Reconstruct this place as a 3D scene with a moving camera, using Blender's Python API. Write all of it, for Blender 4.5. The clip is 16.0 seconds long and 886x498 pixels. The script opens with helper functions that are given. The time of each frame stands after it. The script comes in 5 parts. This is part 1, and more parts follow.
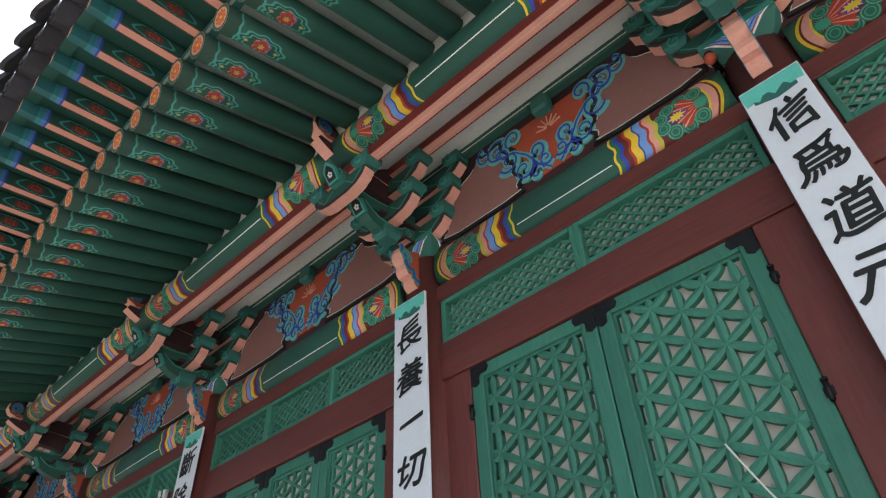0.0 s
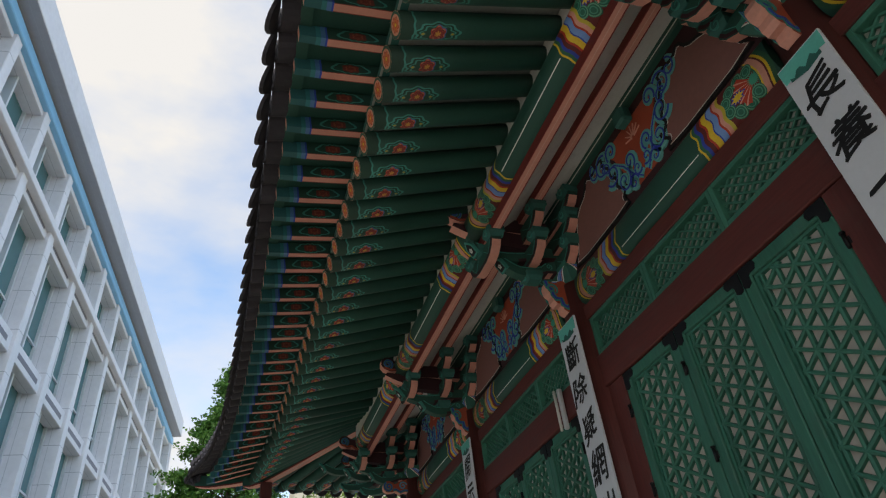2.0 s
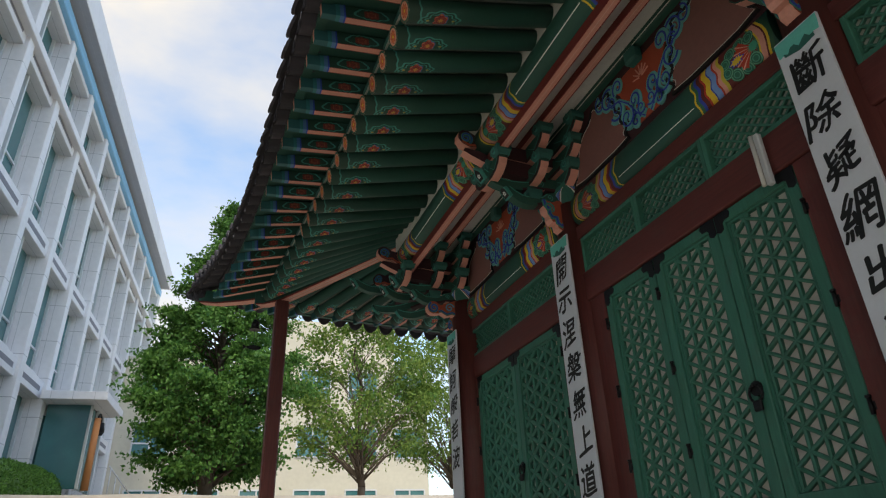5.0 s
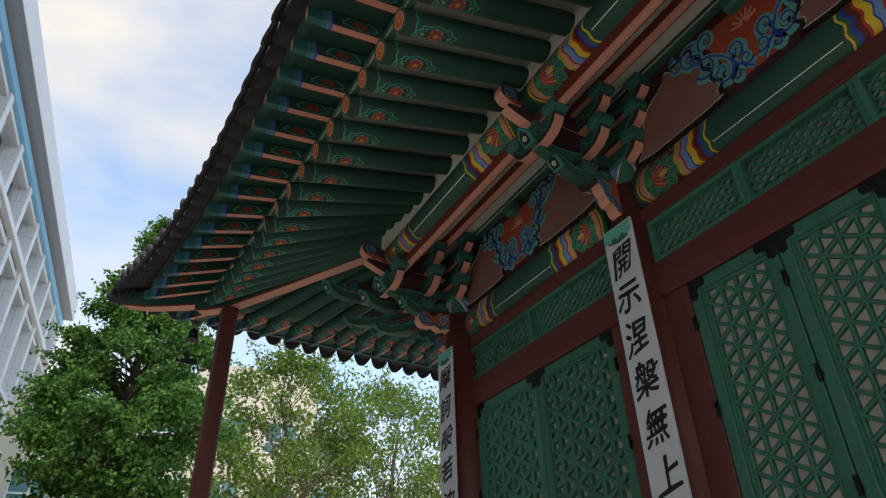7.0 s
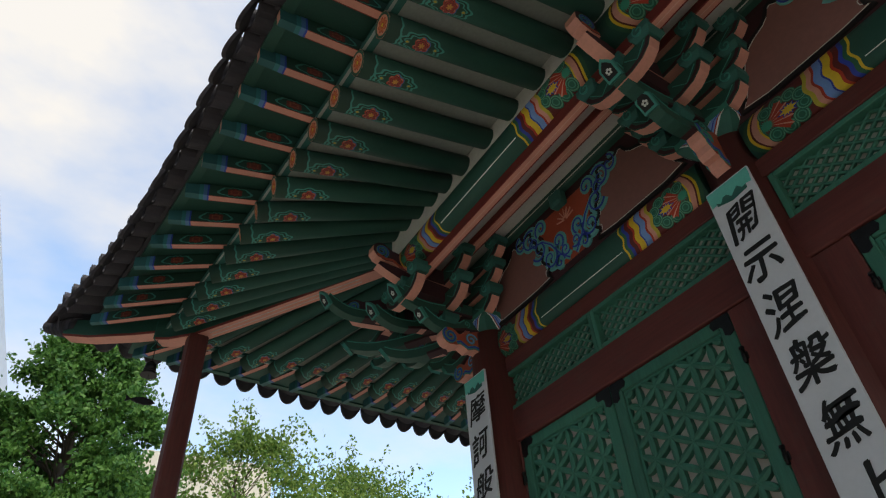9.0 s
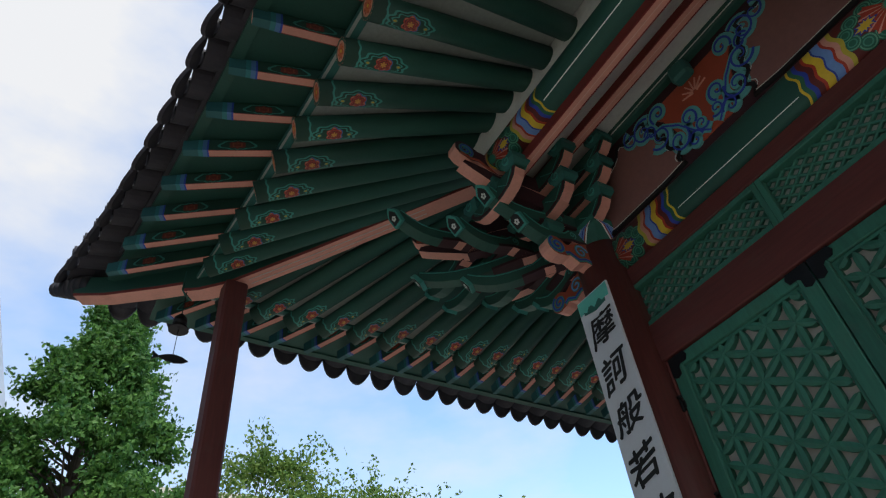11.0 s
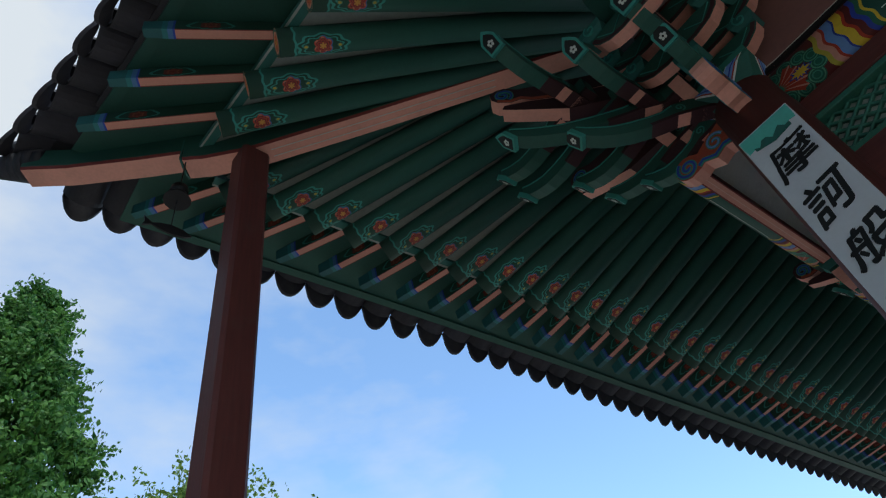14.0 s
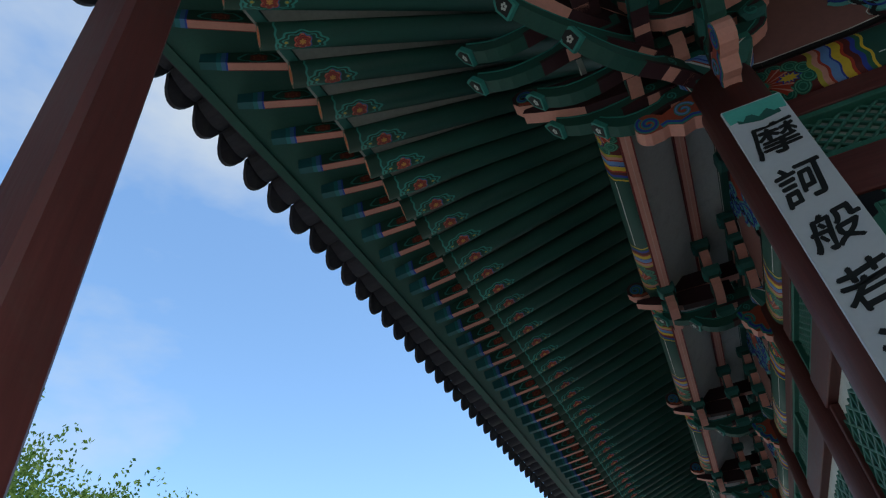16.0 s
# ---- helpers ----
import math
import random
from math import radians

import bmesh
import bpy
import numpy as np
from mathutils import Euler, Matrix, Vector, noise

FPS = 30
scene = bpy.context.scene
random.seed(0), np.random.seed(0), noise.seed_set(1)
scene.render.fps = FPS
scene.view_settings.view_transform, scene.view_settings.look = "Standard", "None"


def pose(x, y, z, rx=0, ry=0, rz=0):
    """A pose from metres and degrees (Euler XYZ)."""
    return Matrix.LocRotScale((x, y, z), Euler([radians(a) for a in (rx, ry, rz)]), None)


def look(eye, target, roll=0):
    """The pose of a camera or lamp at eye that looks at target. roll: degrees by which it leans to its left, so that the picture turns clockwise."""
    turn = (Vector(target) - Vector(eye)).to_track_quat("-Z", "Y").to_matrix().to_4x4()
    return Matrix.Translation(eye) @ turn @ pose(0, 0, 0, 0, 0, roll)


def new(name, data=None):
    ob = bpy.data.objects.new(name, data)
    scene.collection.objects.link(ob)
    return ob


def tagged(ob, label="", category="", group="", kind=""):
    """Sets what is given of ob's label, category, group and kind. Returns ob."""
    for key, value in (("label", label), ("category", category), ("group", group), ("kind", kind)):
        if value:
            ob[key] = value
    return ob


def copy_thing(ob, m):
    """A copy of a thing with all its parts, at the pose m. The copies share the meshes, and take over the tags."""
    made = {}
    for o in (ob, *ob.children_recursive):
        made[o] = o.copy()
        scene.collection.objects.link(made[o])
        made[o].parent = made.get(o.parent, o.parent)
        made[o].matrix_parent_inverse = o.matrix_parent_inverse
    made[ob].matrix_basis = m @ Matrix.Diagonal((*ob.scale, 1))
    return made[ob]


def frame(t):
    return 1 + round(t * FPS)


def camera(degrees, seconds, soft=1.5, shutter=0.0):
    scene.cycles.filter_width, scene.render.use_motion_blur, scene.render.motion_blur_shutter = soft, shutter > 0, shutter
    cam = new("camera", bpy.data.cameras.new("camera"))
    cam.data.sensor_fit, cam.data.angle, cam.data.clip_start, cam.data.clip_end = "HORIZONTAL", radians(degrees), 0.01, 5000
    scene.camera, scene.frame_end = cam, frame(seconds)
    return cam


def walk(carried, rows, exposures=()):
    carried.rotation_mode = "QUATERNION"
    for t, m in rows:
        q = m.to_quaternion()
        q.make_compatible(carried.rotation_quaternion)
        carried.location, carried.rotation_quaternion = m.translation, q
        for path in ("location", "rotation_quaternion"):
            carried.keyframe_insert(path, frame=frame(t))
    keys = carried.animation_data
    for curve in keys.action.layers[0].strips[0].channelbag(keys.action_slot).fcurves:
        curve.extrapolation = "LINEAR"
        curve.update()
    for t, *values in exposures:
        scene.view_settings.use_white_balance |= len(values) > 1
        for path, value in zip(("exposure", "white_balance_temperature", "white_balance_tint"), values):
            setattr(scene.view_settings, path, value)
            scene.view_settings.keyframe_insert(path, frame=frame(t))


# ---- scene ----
cam = camera(69.2, 16.0, soft=1.2)
METRES, EYE, TILT, LEAN, TURN = 11.5, 1.5, 40.5, 2.3, -46.4
ROWS = [
    (0.0, 0.0, 0.0, 0.0, 0.0, 0.0, -0.0),
    (0.5, -0.0157, 0.0134, -0.0116, 9.91, -0.51, 10.09),
    (1.0, -0.0386, 0.0249, -0.0246, 14.3, -2.7, 15.72),
    (1.5, -0.0605, 0.0343, -0.035, 17.61, -3.93, 19.32),
    (2.0, -0.0802, 0.0463, -0.0435, 20.9, -2.06, 21.73),
    (2.5, -0.1059, 0.0596, -0.0565, 22.98, -2.47, 22.59),
    (3.0, -0.1296, 0.0735, -0.0746, 25.19, -4.04, 21.93),
    (3.5, -0.1586, 0.0863, -0.0903, 24.73, -7.67, 20.79),
    (4.0, -0.1864, 0.0991, -0.1052, 23.37, -11.05, 19.67),
    (6.5, -0.3304, 0.1785, -0.1747, 16.18, -10.12, 11.58),
    (7.0, -0.3573, 0.1964, -0.1899, 14.5, -7.85, 11.25),
    (7.5, -0.3783, 0.2176, -0.2089, 13.47, -5.82, 11.31),
    (8.0, -0.4005, 0.2358, -0.2246, 12.81, -3.22, 10.8),
    (10.5, -0.5148, 0.3303, -0.3086, 8.29, 0.7, 11.25),
    (11.0, -0.5378, 0.3462, -0.3251, 10.44, 2.22, 13.0),
    (11.5, -0.5599, 0.3611, -0.3391, 10.75, 3.2, 13.71),
    (12.0, -0.5814, 0.3771, -0.3544, 9.23, 3.29, 13.51),
    (12.5, -0.6014, 0.3935, -0.3669, 7.05, 4.42, 12.75),
    (13.0, -0.6243, 0.4074, -0.3795, 3.25, 4.26, 11.65),
    (13.5, -0.6417, 0.4234, -0.3952, 1.06, 4.48, 11.3),
    (14.0, -0.6642, 0.4367, -0.4082, 3.46, 5.95, 11.88),
    (14.5, -0.6849, 0.4517, -0.4215, 6.96, 8.14, 12.84),
    (15.0, -0.7015, 0.4668, -0.4327, 5.96, 9.07, 11.04),
    (15.5, -0.7186, 0.4805, -0.447, -4.71, 6.37, 2.66),
    (16.0, -0.7242, 0.492, -0.4616, -17.7, 3.84, -10.39),
]
EXPOSURES = [(0.0, 1.4, 6450, 8), (0.5, 0.6, 6400, 8), (1.0, 0.3, 6550, 8), (1.5, 0.15, 6800, 9), (2.5, 0.05, 7200, 9), (4.0, 0.1, 7300, 9), (8.0, 0.15, 7300, 9), (11.0, 0.05, 6500, 9), (13.0, -0.06, 6150, 6), (16.0, -0.22, 5950, 3)]
walk(cam, [(t, pose(0, 0, EYE, TILT, LEAN, TURN) @ pose(METRES * x, METRES * y, METRES * z, 90 + pitch, roll, yaw)) for t, x, y, z, yaw, pitch, roll in ROWS], EXPOSURES)

# ---- world and sun ----
world = bpy.data.worlds.new("world")
scene.world = world
world.use_nodes = True
wn, wl = world.node_tree.nodes, world.node_tree.links
sky = wn.new("ShaderNodeTexSky")
sky.sky_type, sky.sun_disc = "NISHITA", False
sky.sun_elevation, sky.sun_rotation = radians(55), radians(198)
sky.air_density, sky.dust_density = 1.0, 1.5
wtc = wn.new("ShaderNodeTexCoord")
wmap = wn.new("ShaderNodeMapping")
wmap.inputs["Scale"].default_value = (1.0, 1.0, 2.2)
wnoise = wn.new("ShaderNodeTexNoise")
wnoise.inputs["Scale"].default_value, wnoise.inputs["Detail"].default_value = 1.9, 6.0
wnoise.inputs["Roughness"].default_value = 0.55
wramp = wn.new("ShaderNodeValToRGB")
wramp.color_ramp.elements[0].position, wramp.color_ramp.elements[1].position = 0.36, 0.66
wmix = wn.new("ShaderNodeMixRGB")
wmix.inputs["Color2"].default_value = (5.6, 5.65, 5.85, 1)
wl.new(wtc.outputs["Generated"], wmap.inputs["Vector"])
wl.new(wmap.outputs["Vector"], wnoise.inputs["Vector"])
wsep = wn.new("ShaderNodeSeparateXYZ")
wl.new(wtc.outputs["Generated"], wsep.inputs[0])
wlean = wn.new("ShaderNodeMath")
wlean.operation = "MULTIPLY_ADD"
wlean.inputs[1].default_value = -0.22
wl.new(wsep.outputs["X"], wlean.inputs[0])
wl.new(wnoise.outputs["Fac"], wlean.inputs[2])
wl.new(wlean.outputs[0], wramp.inputs["Fac"])
wl.new(wramp.outputs["Color"], wmix.inputs["Fac"])
wgain = wn.new("ShaderNodeMixRGB")
wgain.blend_type = "MULTIPLY"
wgain.inputs["Fac"].default_value, wgain.inputs["Color2"].default_value = 1.0, (2.2, 2.35, 2.4, 1)
wl.new(sky.outputs["Color"], wgain.inputs["Color1"])
wl.new(wgain.outputs[0], wmix.inputs["Color1"])
wl.new(wmix.outputs["Color"], wn["Background"].inputs["Color"])
wn["Background"].inputs["Strength"].default_value = 0.15

sun = new("sun", bpy.data.lights.new("sun", "SUN"))
sun.data.energy, sun.data.angle, sun.data.color = 2.6, radians(14), (1.0, 0.96, 0.9)
sun.matrix_world = look((-7, -22, 33), (0, 0, 0))


# ---- materials ----
class Ex:
    """A value in a node tree that can be reckoned with."""

    def __init__(self, nt, sock):
        self.nt, self.sock = nt, sock

    def op(self, kind, *others):
        n = self.nt.nodes.new("ShaderNodeMath")
        n.operation = kind
        for i, o in enumerate((self, *others)):
            if isinstance(o, Ex):
                self.nt.links.new(o.sock, n.inputs[i])
            else:
                n.inputs[i].default_value = o
        return Ex(self.nt, n.outputs[0])

    def __add__(self, o): return self.op("ADD", o)
    def __radd__(self, o): return self.op("ADD", o)
    def __sub__(self, o): return self.op("SUBTRACT", o)
    def __rsub__(self, o): return (self * -1.0) + o
    def __mul__(self, o): return self.op("MULTIPLY", o)
    def __rmul__(self, o): return self.op("MULTIPLY", o)
    def __truediv__(self, o): return self.op("DIVIDE", o)
    def lt(self, o): return self.op("LESS_THAN", o)
    def gt(self, o): return self.op("GREATER_THAN", o)
    def sin(self): return self.op("SINE")
    def absol(self): return self.op("ABSOLUTE")
    def sqrt(self): return self.op("SQRT")
    def atan2(self, o): return self.op("ARCTAN2", o)
    def mod(self, o): return self.op("MODULO", o)


def between(e, a, b):
    return e.gt(a) * e.lt(b)


def hypot(a, b):
    return (a * a + b * b).sqrt()


class Paint:
    """Colours laid over one another by masks."""

    def __init__(self, nt, base):
        self.nt = nt
        n = nt.nodes.new("ShaderNodeRGB")
        n.outputs[0].default_value = (*base, 1)
        self.sock = n.outputs[0]

    def lay(self, mask, colour):
        n = self.nt.nodes.new("ShaderNodeMixRGB")
        self.nt.links.new(mask.sock, n.inputs["Fac"])
        self.nt.links.new(self.sock, n.inputs["Color1"])
        n.inputs["Color2"].default_value = (*colour, 1)
        self.sock = n.outputs[0]


def mat(name, base, rough=0.6, vary=0.25, fine=60.0, coarse=3.0, bump=0.15, metal=0.0, paint=None, stretch=(1, 1, 1), per_object=0.0, spec=0.35, dirt=0.0):
    m = bpy.data.materials.new(name)
    m.use_nodes = True
    nt = m.node_tree
    nodes, links = nt.nodes, nt.links
    bs = nodes["Principled BSDF"]
    tc = nodes.new("ShaderNodeTexCoord")
    p = Paint(nt, base)
    if paint:
        sep = nodes.new("ShaderNodeSeparateXYZ")
        links.new(tc.outputs["Object"], sep.inputs[0])
        paint(p, *[Ex(nt, sep.outputs[i]) for i in range(3)])
    mp = nodes.new("ShaderNodeMapping")
    mp.inputs["Scale"].default_value = stretch
    links.new(tc.outputs["Object"], mp.inputs["Vector"])
    n1, n2 = nodes.new("ShaderNodeTexNoise"), nodes.new("ShaderNodeTexNoise")
    n1.inputs["Scale"].default_value, n1.inputs["Detail"].default_value = fine, 5
    n2.inputs["Scale"].default_value, n2.inputs["Detail"].default_value = coarse, 4
    links.new(mp.outputs[0], n1.inputs["Vector"])
    links.new(mp.outputs[0], n2.inputs["Vector"])
    both = Ex(nt, n1.outputs["Fac"]) * 0.5 + Ex(nt, n2.outputs["Fac"]) * 0.5
    if per_object:
        oi = nodes.new("ShaderNodeObjectInfo")
        both = both + (Ex(nt, oi.outputs["Random"]) - 0.5) * per_object
    gain = (both - 0.5) * (2.4 * vary) + 1.0
    mul = nodes.new("ShaderNodeMixRGB")
    mul.blend_type = "MULTIPLY"
    mul.inputs["Fac"].default_value = 1
    comb = nodes.new("ShaderNodeCombineXYZ")
    for i in range(3):
        links.new(gain.sock, comb.inputs[i])
    links.new(p.sock, mul.inputs["Color1"])
    links.new(comb.outputs[0], mul.inputs["Color2"])
    out = mul.outputs[0]
    if dirt:
        n3 = nodes.new("ShaderNodeTexNoise")
        n3.inputs["Scale"].default_value, n3.inputs["Detail"].default_value, n3.inputs["Roughness"].default_value = 1.7 * coarse, 8, 0.7
        links.new(tc.outputs["Object"], n3.inputs["Vector"])
        d = (Ex(nt, n3.outputs["Fac"]) - 0.52) * 5.0
        d = d.op("MINIMUM", 1.0).op("MAXIMUM", 0.0) * dirt
        mx = nodes.new("ShaderNodeMixRGB")
        links.new(d.sock, mx.inputs["Fac"])
        links.new(out, mx.inputs["Color1"])
        mx.inputs["Color2"].default_value = (0.09, 0.08, 0.07, 1)
        out = mx.outputs[0]
    links.new(out, bs.inputs["Base Color"])
    r = (both - 0.5) * 0.35 + rough
    links.new(r.sock, bs.inputs["Roughness"])
    bs.inputs["Metallic"].default_value = metal
    bs.inputs["Specular IOR Level"].default_value = spec
    if bump:
        bp = nodes.new("ShaderNodeBump")
        bp.inputs["Strength"].default_value, bp.inputs["Distance"].default_value = bump, 0.01
        links.new(both.sock, bp.inputs["Height"])
        links.new(bp.outputs[0], bs.inputs["Normal"])
    return m


GREEN, TEAL, DARK = (0.021, 0.083, 0.062), (0.05, 0.25, 0.21), (0.012, 0.03, 0.022)
PINK, RED, ORANGE = (0.66, 0.31, 0.24), (0.42, 0.045, 0.02), (0.62, 0.17, 0.06)
YELLOW, BLUE, SKYB = (0.72, 0.50, 0.04), (0.03, 0.06, 0.36), (0.16, 0.3, 0.62)
MAROON, WHITE, BLACK = (0.12, 0.02, 0.018), (0.78, 0.78, 0.74), (0.012, 0.012, 0.012)
WOODRED, BROWN = (0.116, 0.03, 0.026), (0.235, 0.11, 0.095)


def rafter_paint(p, x, y, z):
    w = y.atan2(z * -1.0) * 0.085
    p.lay(x.lt(0.085), (0.016, 0.05, 0.035))
    wob = x + (w * 90.0).sin() * 0.004
    p.lay(between(wob, 0.085, 0.098), TEAL)
    dx = x - 0.25
    th = w.atan2(dx * 0.5)
    q = hypot(dx / 0.155, w / 0.075) + (th * 9.0).sin() * 0.07
    p.lay(q.lt(1.0), (0.015, 0.06, 0.04))
    p.lay(between(q, 0.88, 1.0), TEAL)
    p.lay(between(q, 0.68, 0.76), TEAL)
    th2 = w.atan2(dx)
    f = hypot(dx, w) - (th2 * 3.0).sin().absol() * 0.014
    p.lay(f.lt(0.050) * dx.gt(0.0), (0.06, 0.12, 0.3))
    p.lay(f.lt(0.043), (0.34, 0.05, 0.035))
    p.lay(between(f, 0.012, 0.017), (0.05, 0.02, 0.02))
    p.lay(between(f, 0.026, 0.031), (0.06, 0.02, 0.02))
    p.lay(between(f, 0.031, 0.041) * (th2 * 7.0).sin().gt(0.2), (0.45, 0.16, 0.1))
    p.lay(f.lt(0.008), (0.5, 0.25, 0.05))
    side = hypot(dx.absol() - 0.1, w * 1.4)
    p.lay(between(side, 0.010, 0.016), (0.08, 0.2, 0.12))
    p.lay(side.lt(0.010), (0.42, 0.3, 0.04))


def cap_paint(p, x, y, z):
    r = hypot(y, z)
    th = y.atan2(z)
    f = r / ((th * 4.0).sin().absol() * 0.35 + 0.65)
    p.lay(between(r, 0.062, 0.08), (0.03, 0.1, 0.07))
    p.lay(f.lt(0.05), RED)
    p.lay(between(f, 0.02, 0.042), ORANGE)
    p.lay(f.lt(0.014), YELLOW)


def flyer_side_paint(p, x, y, z):
    dx = x - 0.36
    th = z.atan2(dx)
    q = hypot(dx / 0.13, z / 0.05) + (th * 9.0).sin() * 0.07
    p.lay(between(q, 0.85, 1.0), TEAL)
    f = hypot(dx / 1.6, z) - (th * 3.0).sin().absol() * 0.01
    p.lay(f.lt(0.030), (0.17, 0.03, 0.022))
    p.lay(between(f, 0.010, 0.016), (0.3, 0.08, 0.04))
    p.lay(x.lt(0.17), (0.022, 0.11, 0.115))
    p.lay(between(x, 0.13, 0.158), (0.07, 0.17, 0.36))
    p.lay(between(x, 0.158, 0.17), BLUE)
    p.lay(between(x, 0.10, 0.13), (0.03, 0.18, 0.19))


def flyer_bottom_paint(p, x, y, z):
    p.lay(y.absol().gt(0.025), (0.2, 0.03, 0.025))
    p.lay(x.lt(0.17), (0.022, 0.11, 0.115))
    p.lay(between(x, 0.13, 0.158), (0.07, 0.17, 0.36))
    p.lay(between(x, 0.158, 0.17), BLUE)
    p.lay(between(x, 0.10, 0.13), (0.03, 0.18, 0.19))


def beam_paint(half):
    """The painted heads of a beam whose middle is at x = 0: bands, a lotus and wavy stripes."""
    def paint(p, x, y, z):
        e = x.absol() * -1.0 + half
        w = z + y * 0.45
        bow = e - w * w * 3.0
        for a, b, c in ((0, 0.03, (0.03, 0.11, 0.06)), (0.03, 0.048, YELLOW), (0.048, 0.06, MAROON), (0.06, 0.1, PINK), (0.1, 0.112, YELLOW), (0.112, 0.125, (0.03, 0.11, 0.06))):
            p.lay(between(bow, a, b), c)
        lot = between(bow, 0.125, 0.43)
        p.lay(lot, MAROON)
        # scrolls of green round the flower
        for cx, cz in ((0.17, -0.085), (0.17, 0.085), (0.25, -0.1), (0.25, 0.1), (0.33, -0.085), (0.33, 0.085), (0.38, -0.03), (0.38, 0.04)):
            d = hypot(e - cx, w - cz)
            p.lay(d.lt(0.046), (0.018, 0.13, 0.085))
            p.lay(between(d, 0.034, 0.041), (0.12, 0.34, 0.22))
            p.lay(between(d, 0.018, 0.025), (0.06, 0.26, 0.18))
        de = e - 0.15
        th = w.atan2(de)
        r = hypot(de, w) + (th * 10.0).sin().absol() * 0.02
        fan = r.lt(0.16) * th.absol().lt(0.85)
        p.lay(fan, RED)
        p.lay(fan * (th * 10.0).sin().absol().lt(0.35), PINK)
        p.lay(r.lt(0.05), (0.04, 0.3, 0.2))
        ce = e - 0.29
        core = hypot(ce / 1.7, w) + ((w.atan2(ce)) * 5.0).sin().absol() * 0.014
        p.lay(core.lt(0.042), BLUE)
        p.lay(core.lt(0.034), YELLOW)
        wav = e + (w * 48.0).sin() * 0.008 - w * w * 1.2
        edge = between(wav, 0.405, 0.43)
        p.lay(edge, (0.5, 0.42, 0.05))
        for a, b, c in ((0.43, 0.46, PINK), (0.46, 0.475, RED), (0.475, 0.52, SKYB), (0.52, 0.53, BLUE), (0.53, 0.575, YELLOW), (0.575, 0.592, RED), (0.592, 0.625, MAROON), (0.625, 0.65, BLUE), (0.65, 0.675, (0.03, 0.13, 0.07)), (0.675, 0.69, YELLOW)):
            p.lay(between(wav, a, b), c)
        line = between(e, 0.72, 9.0) * between(z, -0.092, -0.086)
        p.lay(line, WHITE)
    return paint


def capital_paint(p, x, y, z):
    m = x.absol().op("MINIMUM", y.absol())
    h = z - 4.44
    e = h * 1.6 - m
    p.lay(e.gt(0.0), WHITE)
    p.lay(e.gt(0.018), (0.35, 0.06, 0.04))
    p.lay(e.gt(0.032), SKYB)
    p.lay(between(e, 0.05, 0.062), BLUE)
    p.lay(e.gt(0.105), (0.03, 0.13, 0.09))
    p.lay(between(e, 0.105, 0.112), WHITE)
    p.lay(h.gt(0.115), (0.04, 0.2, 0.15))


def stripe_soffit(p, x, y, z):
    p.lay(y.absol().gt(0.034), (0.2, 0.025, 0.022))
    p.lay(between(y.absol(), 0.0, 0.003), (0.72, 0.42, 0.34))


def panel_joints(p, x, y, z):
    p.lay((z + 40.0).mod(1.42).lt(0.022), (0.36, 0.37, 0.4))
    p.lay((y + 40.0).mod(0.72).lt(0.014), (0.4, 0.41, 0.44))


M = {}
M["green"] = mat("green_paint", GREEN, 0.62, 0.3, 55, 2.5, 0.12, dirt=0.12)
M["door_green"] = mat("door_green_paint", (0.038, 0.16, 0.112), 0.55, 0.5, 60, 5, 0.3, stretch=(1, 1, 0.12), dirt=0.22, per_object=0.25)
M["red"] = mat("oxblood_paint", WOODRED, 0.58, 0.6, 60, 4, 0.3, stretch=(1, 1, 0.08), dirt=0.2)
M["red_beam"] = mat("oxblood_paint_beam", WOODRED, 0.58, 0.6, 60, 4, 0.3, stretch=(0.08, 1, 1), dirt=0.2)
M["pink"] = mat("salmon_paint", PINK, 0.65, 0.22, 50, 3, 0.1, dirt=0.15)
M["soffit"] = mat("salmon_soffit_paint", PINK, 0.65, 0.2, 50, 3, 0.1, paint=stripe_soffit, dirt=0.15)
M["plaster"] = mat("white_plaster", (0.68, 0.68, 0.64), 0.85, 0.18, 40, 2, 0.2, dirt=0.25)
M["board"] = mat("grey_green_board", (0.34, 0.37, 0.34), 0.8, 0.3, 40, 2, 0.2)
M["rafter"] = mat("painted_rafter", GREEN, 0.62, 0.3, 60, 4, 0.1, paint=rafter_paint, per_object=0.5)
M["cap"] = mat("flower_end", (0.66, 0.3, 0.2), 0.6, 0.2, 60, 5, 0.05, paint=cap_paint, per_object=0.4)
M["flyer"] = mat("painted_flying_rafter", (0.018, 0.06, 0.042), 0.62, 0.3, 60, 4, 0.1, paint=flyer_side_paint, per_object=0.4)
M["flyer_low"] = mat("flying_rafter_soffit", (0.55, 0.25, 0.19), 0.62, 0.2, 60, 4, 0.1, paint=flyer_bottom_paint, per_object=0.4)
M["bar_red"] = mat("dark_red_bar_paint", (0.16, 0.026, 0.022), 0.6, 0.25, 50, 3, 0.1)
M["transom_back"] = mat("grey_green_transom_board", (0.34, 0.37, 0.32), 0.85, 0.3, 30, 4, 0.1)
M["maroon"] = mat("maroon_board", (0.05, 0.018, 0.022), 0.7, 0.3, 40, 3, 0.15)
M["tile"] = mat("grey_clay_tile", (0.038, 0.036, 0.045), 0.75, 0.45, 35, 3, 0.4, per_object=0.5, dirt=0.3)
M["brown"] = mat("brown_panel_paint", BROWN, 0.65, 0.25, 30, 2, 0.1, dirt=0.1)
M["dark"] = mat("black_line_paint", BLACK, 0.6, 0.2)
M["white"] = mat("white_line_paint", (0.6, 0.6, 0.56), 0.6, 0.15)
